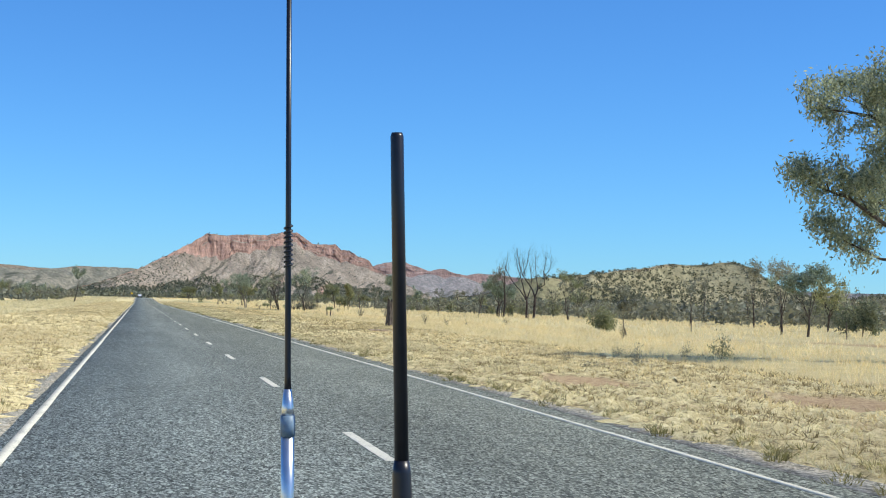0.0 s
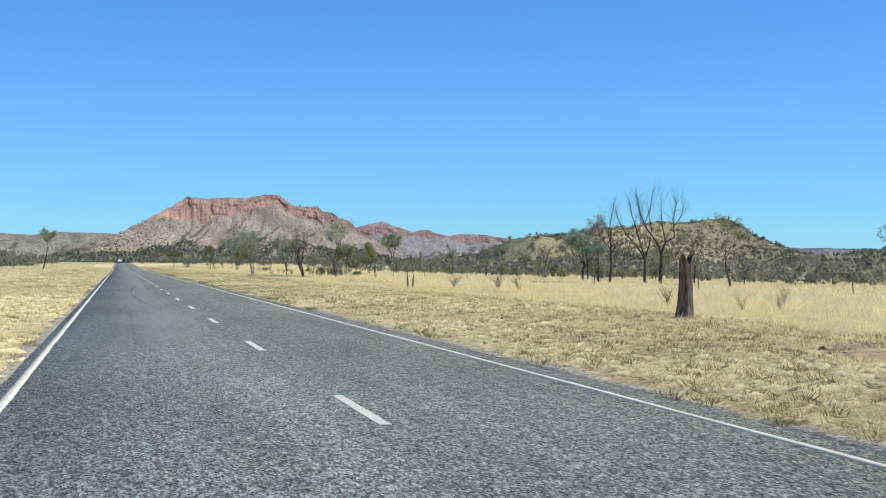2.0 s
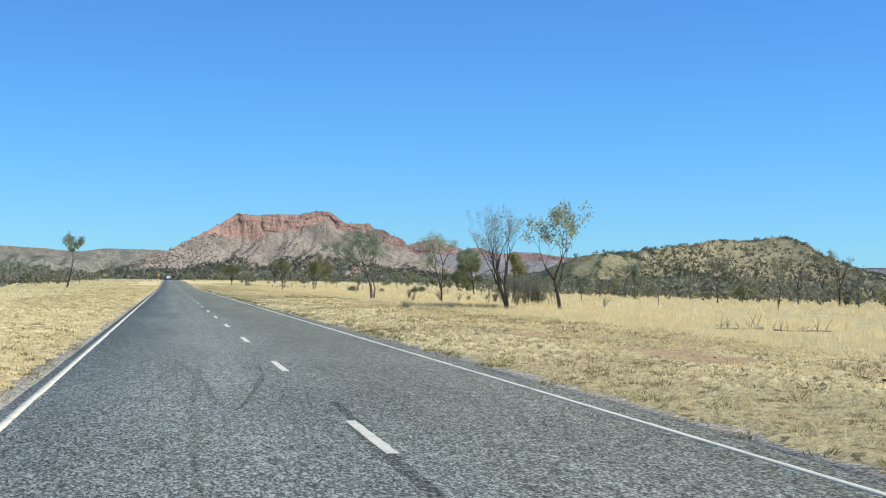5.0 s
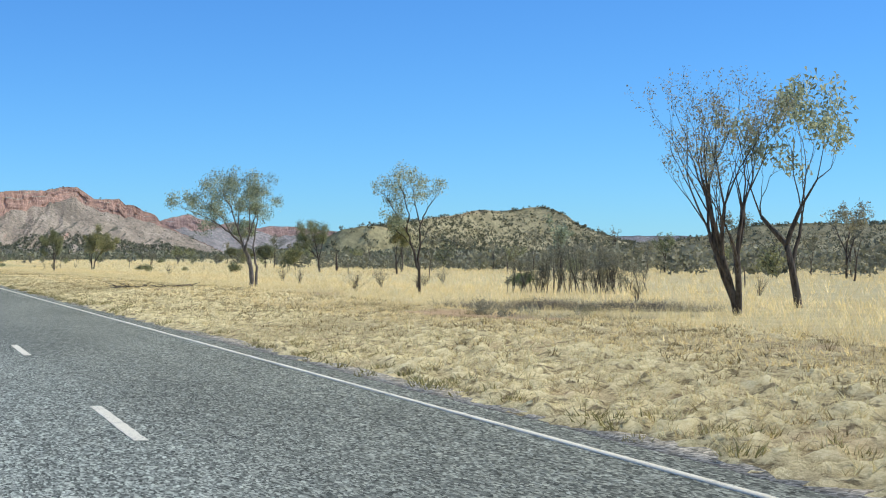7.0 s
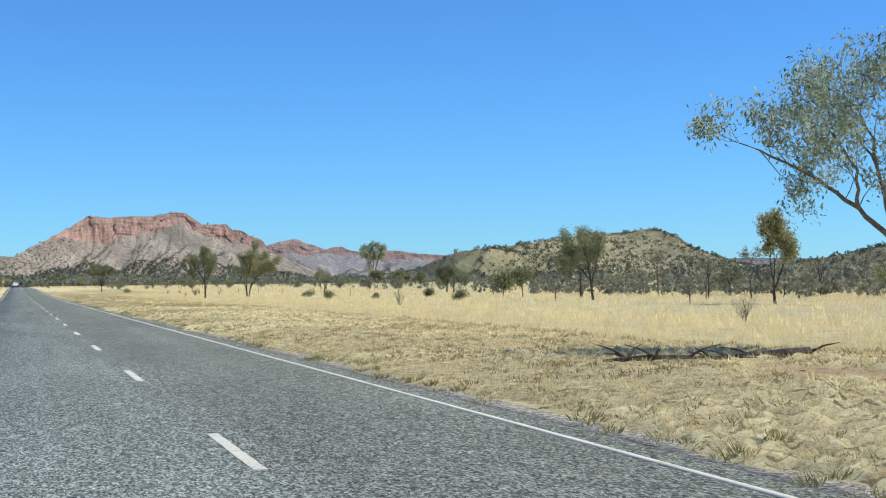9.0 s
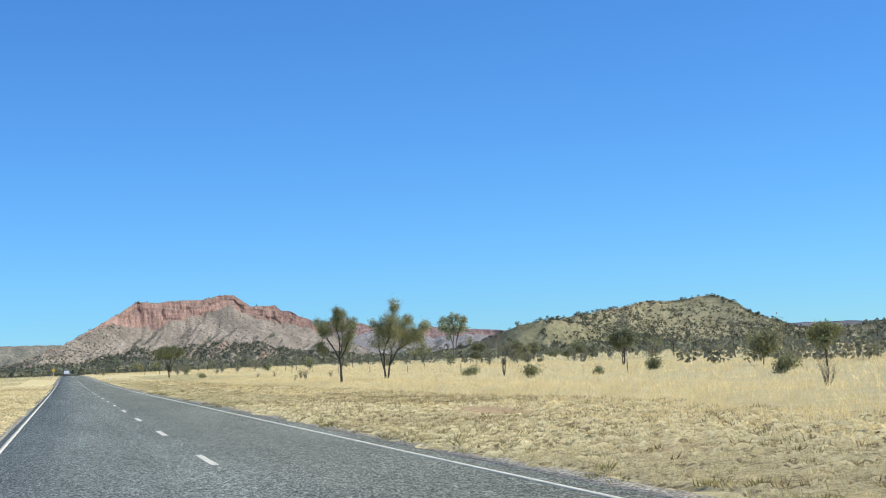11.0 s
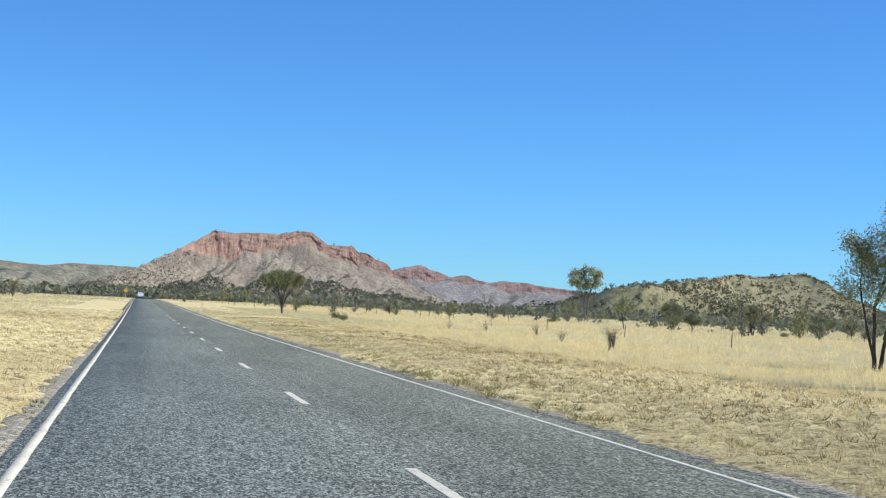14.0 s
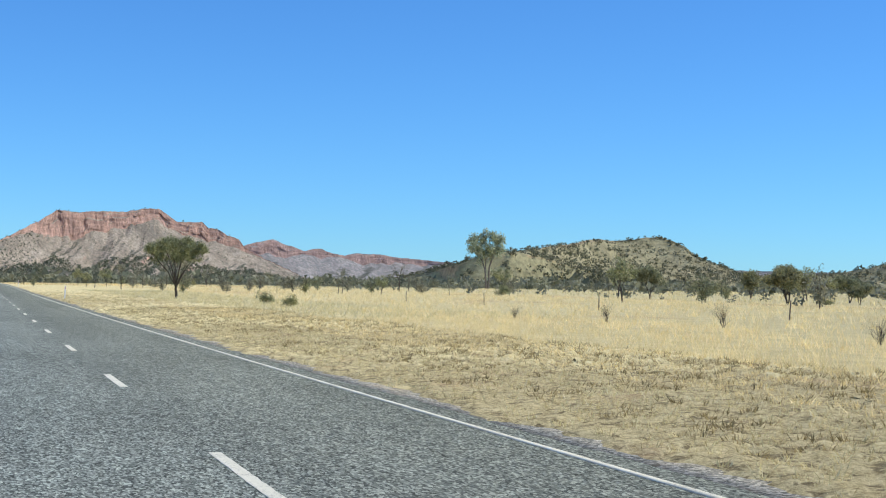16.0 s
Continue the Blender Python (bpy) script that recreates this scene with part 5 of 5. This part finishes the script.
def hollow_log(ax, ay, bx, by):
    """A fallen hollow log from a to b, broken open at a."""
    n, sides, rg = 9, 12, random.Random(12)
    length = math.hypot(bx - ax, by - ay)
    bm = bmesh.new()
    rings = []
    for inner in (False, True):
        for k in range(n if not inner else 3):
            f = k / (n - 1)
            r = (0.09 - 0.03 * f) * (0.72 if inner else 1)
            rings.append([bm.verts.new((f * length + rg.uniform(-0.03, 0.03), math.cos(2 * math.pi * j / sides) * r * rg.uniform(0.9, 1.1) + 0.05 * math.sin(3 * f), 0.085 + math.sin(2 * math.pi * j / sides) * r * rg.uniform(0.9, 1.1))) for j in range(sides)])
    for a, b in list(zip(rings[:n], rings[1:n])) + [(rings[n], rings[0]), (rings[n + 1], rings[n]), (rings[n + 2], rings[n + 1])]:
        for j in range(sides):
            bm.faces.new((a[j], a[(j + 1) % sides], b[(j + 1) % sides], b[j]))
    bm.faces.new(rings[n - 1])
    bm.faces.new(rings[n + 2])
    bmesh.ops.recalc_face_normals(bm, faces=bm.faces)
    ob = tagged(part("fallen_log", bm, BLEACHED), "short hollow log lying at the edge of the grass", "log")
    return put(ob, ax, ay, math.degrees(math.atan2(by - ay, bx - ax)))


hollow_log(10.66, 70.11, 12.13, 71.22)
for x, y, h, w, s in ((10.77, 34.96, 0.7, 1.3, 400), (13.04, 38.25, 1.0, 0.9, 401), (12.46, 36.45, 0.6, 1.5, 402), (11.18, 38.76, 0.6, 0.7, 403), (14.73, 44.87, 0.6, 0.8, 404), (16.96, 44.71, 0.8, 1.2, 405)):
    put(tree("shrub", "bush", h, w, s, "low grey-green shrub in tall dry grass", "shrub", "low shrubs by the verge", leafmat="GREY", leaves=4, leaf=0.08, cloud=0.2, forks=(5, 3, 2), radius=0.009), x, y, 0, 0.75)

# scrub at the edges of the grass: a few plants, then copies
rs = random.Random(77)
PLANTS = [
    tree("bush", "bush", 3.0, 3.2, 201, "grey-green scrub bush at the edge of the plain", "bush", "scrub bushes", levels=2, leaves=15, leaf=0.26),
    tree("bush", "bush", 2.4, 3.0, 202, "dull olive scrub bush at the edge of the plain", "bush", "scrub bushes", leafmat="MULGA", levels=2, leaves=15, leaf=0.26),
    tree("bush", "bush", 3.6, 3.4, 203, "grey half-bare scrub bush", "bush", "scrub bushes", leafmat="GREY", levels=2, leaves=13, leaf=0.24),
    tree("acacia_tree", "mulga", 4.2, 3.2, 204, "small acacia with dark olive crown", "tree", "scrub trees", leaves=16, levels=3, leaf=0.22),
    tree("small_tree", "sparse", 5.0, 2.6, 205, "thin grey scrub tree with sparse leaves", "tree", "scrub trees", levels=5, forks=(3, 2, 2, 2, 2), leaves=6, leaf=0.13),
    tree("acacia_tree", "leafy", 5.2, 2.8, 206, "upright olive scrub tree", "tree", "scrub trees", leaves=15, levels=3, leaf=0.23),
    tree("bare_tree", "twiggy", 4.4, 2.4, 207, "leafless grey scrub tree", "tree", "scrub trees", levels=3, leaves=3),
    tree("gum_tree", "leafy", 7.0, 3.8, 208, "tall dark gum in the scrub", "tree", "scrub trees", leafmat="GUM", leaves=9, levels=4, leaf=0.25),
]
SPOTS = []
for n, (xa, xb, ya, yb), near in ((120, (50, 105, 95, 330), 50), (60, (62, 150, 330, 660), 62), (55, (105, 230, 120, 420), 0), (34, (8, 60, 560, 800), 0), (80, (-110, -26, 190, 700), 0), (70, (-80, -25, 450, 650), 1), (26, (26, 50, 560, 760), 0), (60, (-75, -22, 500, 640), 1)):
    for k in range(n):
        SPOTS.append((rs.uniform(xa, xb) if near < 2 else near + (xb - near) * rs.random() ** 1.6, rs.uniform(ya, yb)))
for k, (x, y) in enumerate(SPOTS):
    kind = PLANTS[rs.choice((0, 0, 2, 1, 4, 2, 2, 2, 3, 6, 4, 6) if x > -20 else (0, 1, 2, 4, 5, 6, 7, 7))]
    sc = rs.uniform(0.65, 1.25) * (0.8 if x < 60 and y > 500 else 0.68 if 0 < x < 100 and 268 < y < 332 else 1)
    if k < len(PLANTS):
        put(PLANTS[k], x, y, rs.uniform(0, 360), sc)
    else:
        ob = copy_thing(kind, Matrix())
        put(ob, x, y, rs.uniform(0, 360), sc)


def scrub(name, spots, mt, label, seed, leaves=14, size=(1.6, 3.6), per=0.42):
    """Many small far bushes in one mesh, each a clump of leaf sprays. spots: x, y, z, scale."""
    rg = np.random.RandomState(seed)
    spots = np.asarray(spots)
    n = len(spots)
    hgt = rg.uniform(size[0], size[1], n) * spots[:, 3]
    wide = np.repeat(rg.uniform(0.4, 0.75, n), leaves)
    k = n * leaves
    c = rg.normal(0, 1, (k, 3))
    c /= np.linalg.norm(c, axis=1)[:, None]
    c *= (rg.uniform(0.3, 1, k) ** 0.5)[:, None]
    hh = np.repeat(hgt, leaves)
    c = c * np.stack([hh * wide, hh * wide, hh * 0.4], 1) + np.repeat(spots[:, :3], leaves, 0)
    c[:, 2] += hh * 0.48
    s = hh * per * rg.uniform(0.5, 1.2, k)
    a, b = rg.normal(0, 1, (k, 3)), rg.normal(0, 1, (k, 3))
    a /= np.linalg.norm(a, axis=1)[:, None]
    b = np.cross(a, b)
    b /= np.linalg.norm(b, axis=1)[:, None]
    q = np.empty((k, 3, 3))
    q[:, 0] = c + a * s[:, None] * 0.8
    q[:, 1], q[:, 2] = c - a * s[:, None] * 0.4 + b * s[:, None] * 0.6, c - a * s[:, None] * 0.4 - b * s[:, None] * 0.6
    return tagged(mesh_object(name, q, np.arange(k * 3).reshape(k, 3), mt), label, "scrub", kind="stuff")


rg = np.random.RandomState(8)


def flat_spots(n, xa, xb, ya, yb, s=1.0):
    x, y = rg.uniform(xa, xb, n), rg.uniform(ya, yb, n)
    return np.stack([x, y, rise(y), rg.uniform(0.6, 1.3, n) * s], 1)


def slope_spots(slope, n, t0, t1, s, u0=0.0, u1=1.0):
    """Places on a slope between two steps of its profile and two shares of its length."""
    v, t = slope
    rows = np.nonzero((t >= t0) & (t <= t1))[0]
    u, k = rg.randint(2 + int(u0 * (v.shape[0] - 4)), int(u1 * (v.shape[0] - 2)), n), rows[rg.randint(0, len(rows), n)]
    p = v[u, k] + (v[u + 1, k] - v[u, k]) * rg.uniform(0, 1, n)[:, None]
    return np.concatenate([p, rg.uniform(0.45, 1.0, (n, 1)) ** 1.5 * 1.4 * s], 1)


scrub("far_woodland", np.concatenate([flat_spots(1000, -420, -30, 600, 1500, 1.6), flat_spots(1500, -30, 240, 900, 1900, 1.6), flat_spots(1600, -300, 900, 1900, 4000, 1.3), flat_spots(900, 110, 520, 300, 1100), flat_spots(500, 450, 1500, 700, 2000, 0.8), flat_spots(1600, -300, 1000, 2200, 3000, 2.0)]),
      SCRUB_LEAF, "dark woodland at the foot of the ranges", 301, 15, (1.6, 3.6), 0.36)
scrub("far_woodland", flat_spots(3000, -260, 380, 1000, 2200, 1.7), SCRUB_LEAF, "dense woodland far across the plain", 305, 8, (1.6, 3.6), 0.5)
scrub("grey_scrub", np.concatenate([flat_spots(900, 56, 125, 90, 400, 1.15), flat_spots(420, -110, -25, 440, 660, 1.7)]), PALE_SCRUB_LEAF, "low grey-green scrub in the grass", 302, 64, (1.0, 2.6), 0.17)
scrub("grey_scrub", np.concatenate([flat_spots(300, 70, 260, 330, 900, 0.8), flat_spots(500, -220, -24, 330, 800, 1.2)]), PALE_SCRUB_LEAF, "low grey-green scrub far across the plain", 306, 26, (1.0, 2.6), 0.26)
scrub("hill_scrub", np.concatenate([slope_spots(hill_v, 3300, 0.8, 2.3, 2.0), slope_spots(hill_v, 60, -0.5, 0.5, 1.3), slope_spots(spur_v, 260, 0.8, 2.6, 1.5), slope_spots(spur_v, 500, 0.8, 2.6, 1.6, 0.55, 1.0), slope_spots(spur_v, 30, -0.5, 0.5, 1.5), slope_spots(right_v, 3900, 0.5, 2.6, 1.9)]), HILL_LEAF, "dark shrubs scattered over the hills", 303, 14, (1.6, 3.6), 0.34)
scrub("range_scrub", np.concatenate([slope_spots(mesa_v, 2200, 1.0, 1.9, 0.9), slope_spots(mesa_v, 1500, 0.9, 2.0, 1.2, 0.0, 0.32), slope_spots(mesa_v, 90, -0.5, 0.0, 1.3), slope_spots(mesa_v, 7500, 1.6, 2.6, 2.1)]), SCRUB_LEAF, "dark shrubs on the scree of the range", 304, 7, (1.6, 3.6), 0.46)

# ---------------------------------------------------------------- small things along the road
WHITE = plain("white_plastic", (0.8, 0.8, 0.78), 0.5, 0, 0.05, 8)
RED_LENS = plain("red_lens", (0.5, 0.03, 0.03), 0.3, 0, 0.05, 8)
YELLOW = plain("yellow_sheet", (0.75, 0.5, 0.05), 0.4, 0, 0.06, 8)
STEEL = plain("galvanised_steel", (0.55, 0.56, 0.57), 0.45, 0.8, 0.1, 30)
BLACK = plain("black_plastic", (0.012, 0.012, 0.016), 0.35, 0, 0.2, 40, 0.5)
SILVER = plain("brushed_alloy", (0.62, 0.66, 0.7), 0.32, 0.9, 0.06, 60)
TAPE = plain("blue_grey_tape", (0.16, 0.24, 0.32), 0.5, 0, 0.2, 90)
CAR_PAINT = plain("white_car_paint", (0.78, 0.79, 0.8), 0.25, 0, 0.03, 4)
DARK_GLASS = plain("dark_glass", (0.02, 0.022, 0.025), 0.08, 0, 0.1, 4, 0.6)
TYRE = plain("tyre_rubber", (0.02, 0.02, 0.02), 0.8, 0, 0.2, 20)


def guide_post(x, y, tilt):
    root = tagged(new("guide_post"), "white roadside guide post with red reflector", "guide post", "guide posts")
    bm = box_bm(-0.05, 0.05, -0.012, 0.012, -0.1, 1.1, 0.006)
    for v in bm.verts:
        v.co.y += 0.02 * (abs(v.co.x) / 0.05) ** 2
    part("post", bm, WHITE, root)
    part("reflector", box_bm(-0.028, 0.028, -0.02, -0.012, 0.86, 0.98, 0.004), RED_LENS, root, "small red reflector")
    root.matrix_basis = pose(x, y, float(ground_z(np.array(x), np.array(y))), 0, tilt, 0)


guide_post(6.9, 514, 2)
guide_post(-3.0, 561, -2)
guide_post(-3.0, 664, 1)
guide_post(6.9, 664, 1)


def fence_line(x, y0, y1, gap):
    """Weathered posts of a stock fence along the road."""
    rg = random.Random(31)
    v, fc = [], []
    tube(v, fc, [Vector((0, 0, -0.3)), Vector((0.01, 0, 0.5)), Vector((0, 0.01, 0.95))], [0.034, 0.032, 0.028], 7)
    first = tagged(mesh_object("fence_post", np.array([tuple(q) for q in v]), fc, WEATHERED, True), "thin weathered wooden fence post in tall dry grass", "fence post", "fence posts")
    for k in range(int((y1 - y0) / gap)):
        ob = first if k == 0 else copy_thing(first, Matrix())
        yy = y0 + k * gap + rg.uniform(-0.6, 0.6)
        ob.matrix_basis = pose(x + rg.uniform(-0.15, 0.15), yy, float(ground_z(np.array(x), np.array(yy))), rg.uniform(-4, 4), rg.uniform(-4, 4), rg.uniform(0, 360))


fence_line(37.2, 52.1, 560, 22.2)


def diamond_sign(x, y):
    root = tagged(new("road_sign"), "small yellow diamond warning sign on a steel post", "road sign")
    bm = bmesh.new()
    bmesh.ops.create_cone(bm, cap_ends=True, segments=12, radius1=0.035, radius2=0.035, depth=2.6, matrix=Matrix.Translation((0, 0, 1.2)))
    part("post", bm, STEEL, root)
    bm = box_bm(-0.45, 0.45, -0.003, 0.003, -0.45, 0.45, 0.002)
    bmesh.ops.transform(bm, matrix=Matrix.Translation((0, -0.045, 2.2)) @ Matrix.Rotation(radians(45), 4, "Y"), verts=bm.verts)
    part("plate", bm, YELLOW, root, "yellow diamond plate")
    root.matrix_basis = pose(x, y, float(ground_z(np.array(x), np.array(y))), 0, 0, 0)


diamond_sign(-3.6, 742)


def car(x, y):
    """A white four-wheel drive far ahead, seen from behind."""
    root = tagged(new("car"), "white four-wheel drive on the road far ahead", "car")
    prof = [(-2.3, 0.5), (-2.35, 1.0), (-2.25, 1.15), (-2.1, 1.8), (-1.9, 1.88), (0.3, 1.85), (1.0, 1.25), (2.2, 1.1), (2.35, 0.9), (2.35, 0.5)]
    bm = bmesh.new()
    sides = []
    for sx in (-1, 1):
        sides.append([bm.verts.new((sx * (0.92 if z < 1.2 else 0.92 - 0.16 * (z - 1.2) / 0.68), yy, z)) for yy, z in prof])
    for k in range(len(prof)):
        j = (k + 1) % len(prof)
        bm.faces.new((sides[0][k], sides[1][k], sides[1][j], sides[0][j]))
    bm.faces.new(sides[0])
    bm.faces.new(sides[1][::-1])
    bmesh.ops.recalc_face_normals(bm, faces=bm.faces)
    bmesh.ops.bevel(bm, geom=bm.edges, offset=0.05, segments=2, affect="EDGES")
    body = part("body", bm, CAR_PAINT, root)
    bm = box_bm(-0.66, 0.66, -0.012, 0.012, 1.24, 1.7, 0.008)
    bmesh.ops.transform(bm, matrix=Matrix.Translation((0, -2.21, 0.0)) @ Matrix.Rotation(radians(-3), 4, "X"), verts=bm.verts)
    part("rear_window", bm, DARK_GLASS, root, "dark rear window")
    for sx in (-1, 1):
        part("side_window", box_bm(sx * 0.875 - 0.02, sx * 0.875 + 0.02, -1.8, 0.3, 1.26, 1.68, 0.01), DARK_GLASS, root, "dark side window")
        part("tail_light", box_bm(sx * 0.8 - 0.07, sx * 0.8 + 0.07, -2.37, -2.29, 0.85, 1.15, 0.01), RED_LENS, root, "red tail light")
        for wy in (-1.4, 1.45):
            bm = bmesh.new()
            bmesh.ops.create_cone(bm, cap_ends=True, segments=24, radius1=0.39, radius2=0.39, depth=0.26, matrix=Matrix.Translation((sx * 0.8, wy, 0.39)) @ Matrix.Rotation(radians(90), 4, "Y"))
            bmesh.ops.bevel(bm, geom=[e for e in bm.edges if abs((e.verts[0].co - e.verts[1].co).x) < 1e-4], offset=0.04, segments=2, affect="EDGES")
            wheel = part("wheel", bm, TYRE, root, "black tyre")
            bm = bmesh.new()
            bmesh.ops.create_cone(bm, cap_ends=True, segments=20, radius1=0.23, radius2=0.2, depth=0.03, matrix=Matrix.Translation((sx * 0.94, wy, 0.39)) @ Matrix.Rotation(radians(90), 4, "Y"))
            part("rim", bm, STEEL, wheel, "steel rim")
    part("bumper", box_bm(-0.9, 0.9, -2.48, -2.3, 0.45, 0.68, 0.03), BLACK, root, "dark rear bumper")
    root.matrix_basis = pose(x, y, float(rise(y)), 0, 0, 0)


car(0.35, 790)


# ---------------------------------------------------------------- aerials on their bar, where the journey begins
def rod(points, radii, sides=16):
    """A turned rod: rings of the given radii, closed at both ends."""
    bm = bmesh.new()
    rings = []
    d = (points[-1] - points[0]).normalized()
    s = d.orthogonal().normalized()
    t = d.cross(s)
    for p, r in zip(points, radii):
        rings.append([bm.verts.new(p + (s * math.cos(2 * math.pi * k / sides) + t * math.sin(2 * math.pi * k / sides)) * r) for k in range(sides)])
    for a, b in zip(rings, rings[1:]):
        for k in range(sides):
            bm.faces.new((a[k], a[(k + 1) % sides], b[(k + 1) % sides], b[k]))
    bm.faces.new(rings[0][::-1])
    bm.faces.new(rings[-1])
    for f in bm.faces:
        f.smooth = len(f.verts) == 4
    return bm


def coil(a, b, r, wire, turns):
    """A helical spring from a to b."""
    d = (b - a).normalized()
    s = d.orthogonal().normalized()
    t = d.cross(s)
    n = turns * 14
    v, fc = [], []
    for k in range(n + 1):
        ang = 2 * math.pi * turns * k / n
        out = s * math.cos(ang) + t * math.sin(ang)
        c = a + (b - a) * (k / n) + out * r
        for j in range(6):
            q = 2 * math.pi * j / 6
            v.append(c + (out * math.cos(q) + d * math.sin(q)) * wire)
    for k in range(n):
        for j in range(6):
            fc.append((k * 6 + j, k * 6 + (j + 1) % 6, (k + 1) * 6 + (j + 1) % 6, (k + 1) * 6 + j))
    return v, fc


BAR_Z = 1.06
TOP_B, LOW_B = Vector((0.2554, 2.3588, 1.7735)), Vector((0.2814, 2.3761, 1.1837))
ax_b = (TOP_B - LOW_B).normalized()
short = tagged(new("short_aerial"), "thick black rubber aerial on a ribbed base", "aerial")
foot = LOW_B - ax_b * ((LOW_B.z - BAR_Z) / ax_b.z)
part("whip", rod([foot + ax_b * 0.15, TOP_B - ax_b * 0.006, TOP_B], [0.0118, 0.0108, 0.0085]), BLACK, short)
part("base_sleeve", rod([foot, foot + ax_b * 0.03, foot + ax_b * 0.165, foot + ax_b * 0.185], [0.019, 0.0185, 0.0155, 0.0122]), BLACK, short, "flared black base sleeve")
for k in range(4):
    part("rib", rod([foot + ax_b * (0.035 + 0.012 * k), foot + ax_b * (0.041 + 0.012 * k)], [0.0205, 0.0205]), BLACK, short)

S0, S1 = Vector((0.0999, 2.4133, 1.1793)), Vector((0.0782, 2.3868, 1.9837))
ax_s = (S1 - S0).normalized()
tall = tagged(new("tall_aerial"), "long black whip aerial on a silver sleeve with taped joint", "aerial")
at = lambda z: S0 + ax_s * ((z - S0.z) / ax_s.z)
part("sleeve", rod([at(BAR_Z), at(1.28)], [0.0115, 0.0105]), SILVER, tall, "silver alloy sleeve")
part("tape", rod([at(1.2795), at(1.297), at(1.3135)], [0.0118, 0.0122, 0.0114]), TAPE, tall, "blue-grey tape wrap")
part("ferrule", rod([at(1.3135), at(1.325), at(1.3555)], [0.0102, 0.0098, 0.0062]), SILVER, tall, "tapered silver ferrule")
part("whip", rod([at(1.3555), at(1.375), at(1.545), at(1.63), at(2.06)], [0.0058, 0.0052, 0.0048, 0.0046, 0.004]), BLACK, tall)
cv, cf = coil(at(1.55), at(1.62), 0.0062, 0.0018, 9)
mesh_object("spring", np.array([tuple(q) for q in cv]), cf, BLACK, True, tall)
part("tip", rod([at(2.055), at(2.065), at(2.085), at(2.09)], [0.005, 0.0068, 0.0068, 0.004]), BLACK, tall)

bar = tagged(new("bull_bar"), "black steel tube bar that carries the aerials", "bull bar")
part("top_tube", rod([Vector((-0.62, 2.45, BAR_Z - 0.03)), Vector((0.72, 2.33, BAR_Z - 0.03))], [0.03, 0.03]), BLACK, bar)
for x, y in ((-0.58, 2.447), (0.68, 2.333)):
    part("leg", rod([Vector((x, y, 0.012)), Vector((x, y, BAR_Z - 0.03))], [0.03, 0.03]), BLACK, bar)
    part("foot", box_bm(x - 0.09, x + 0.09, y - 0.06, y + 0.06, 0.0, 0.015, 0.004), BLACK, bar)
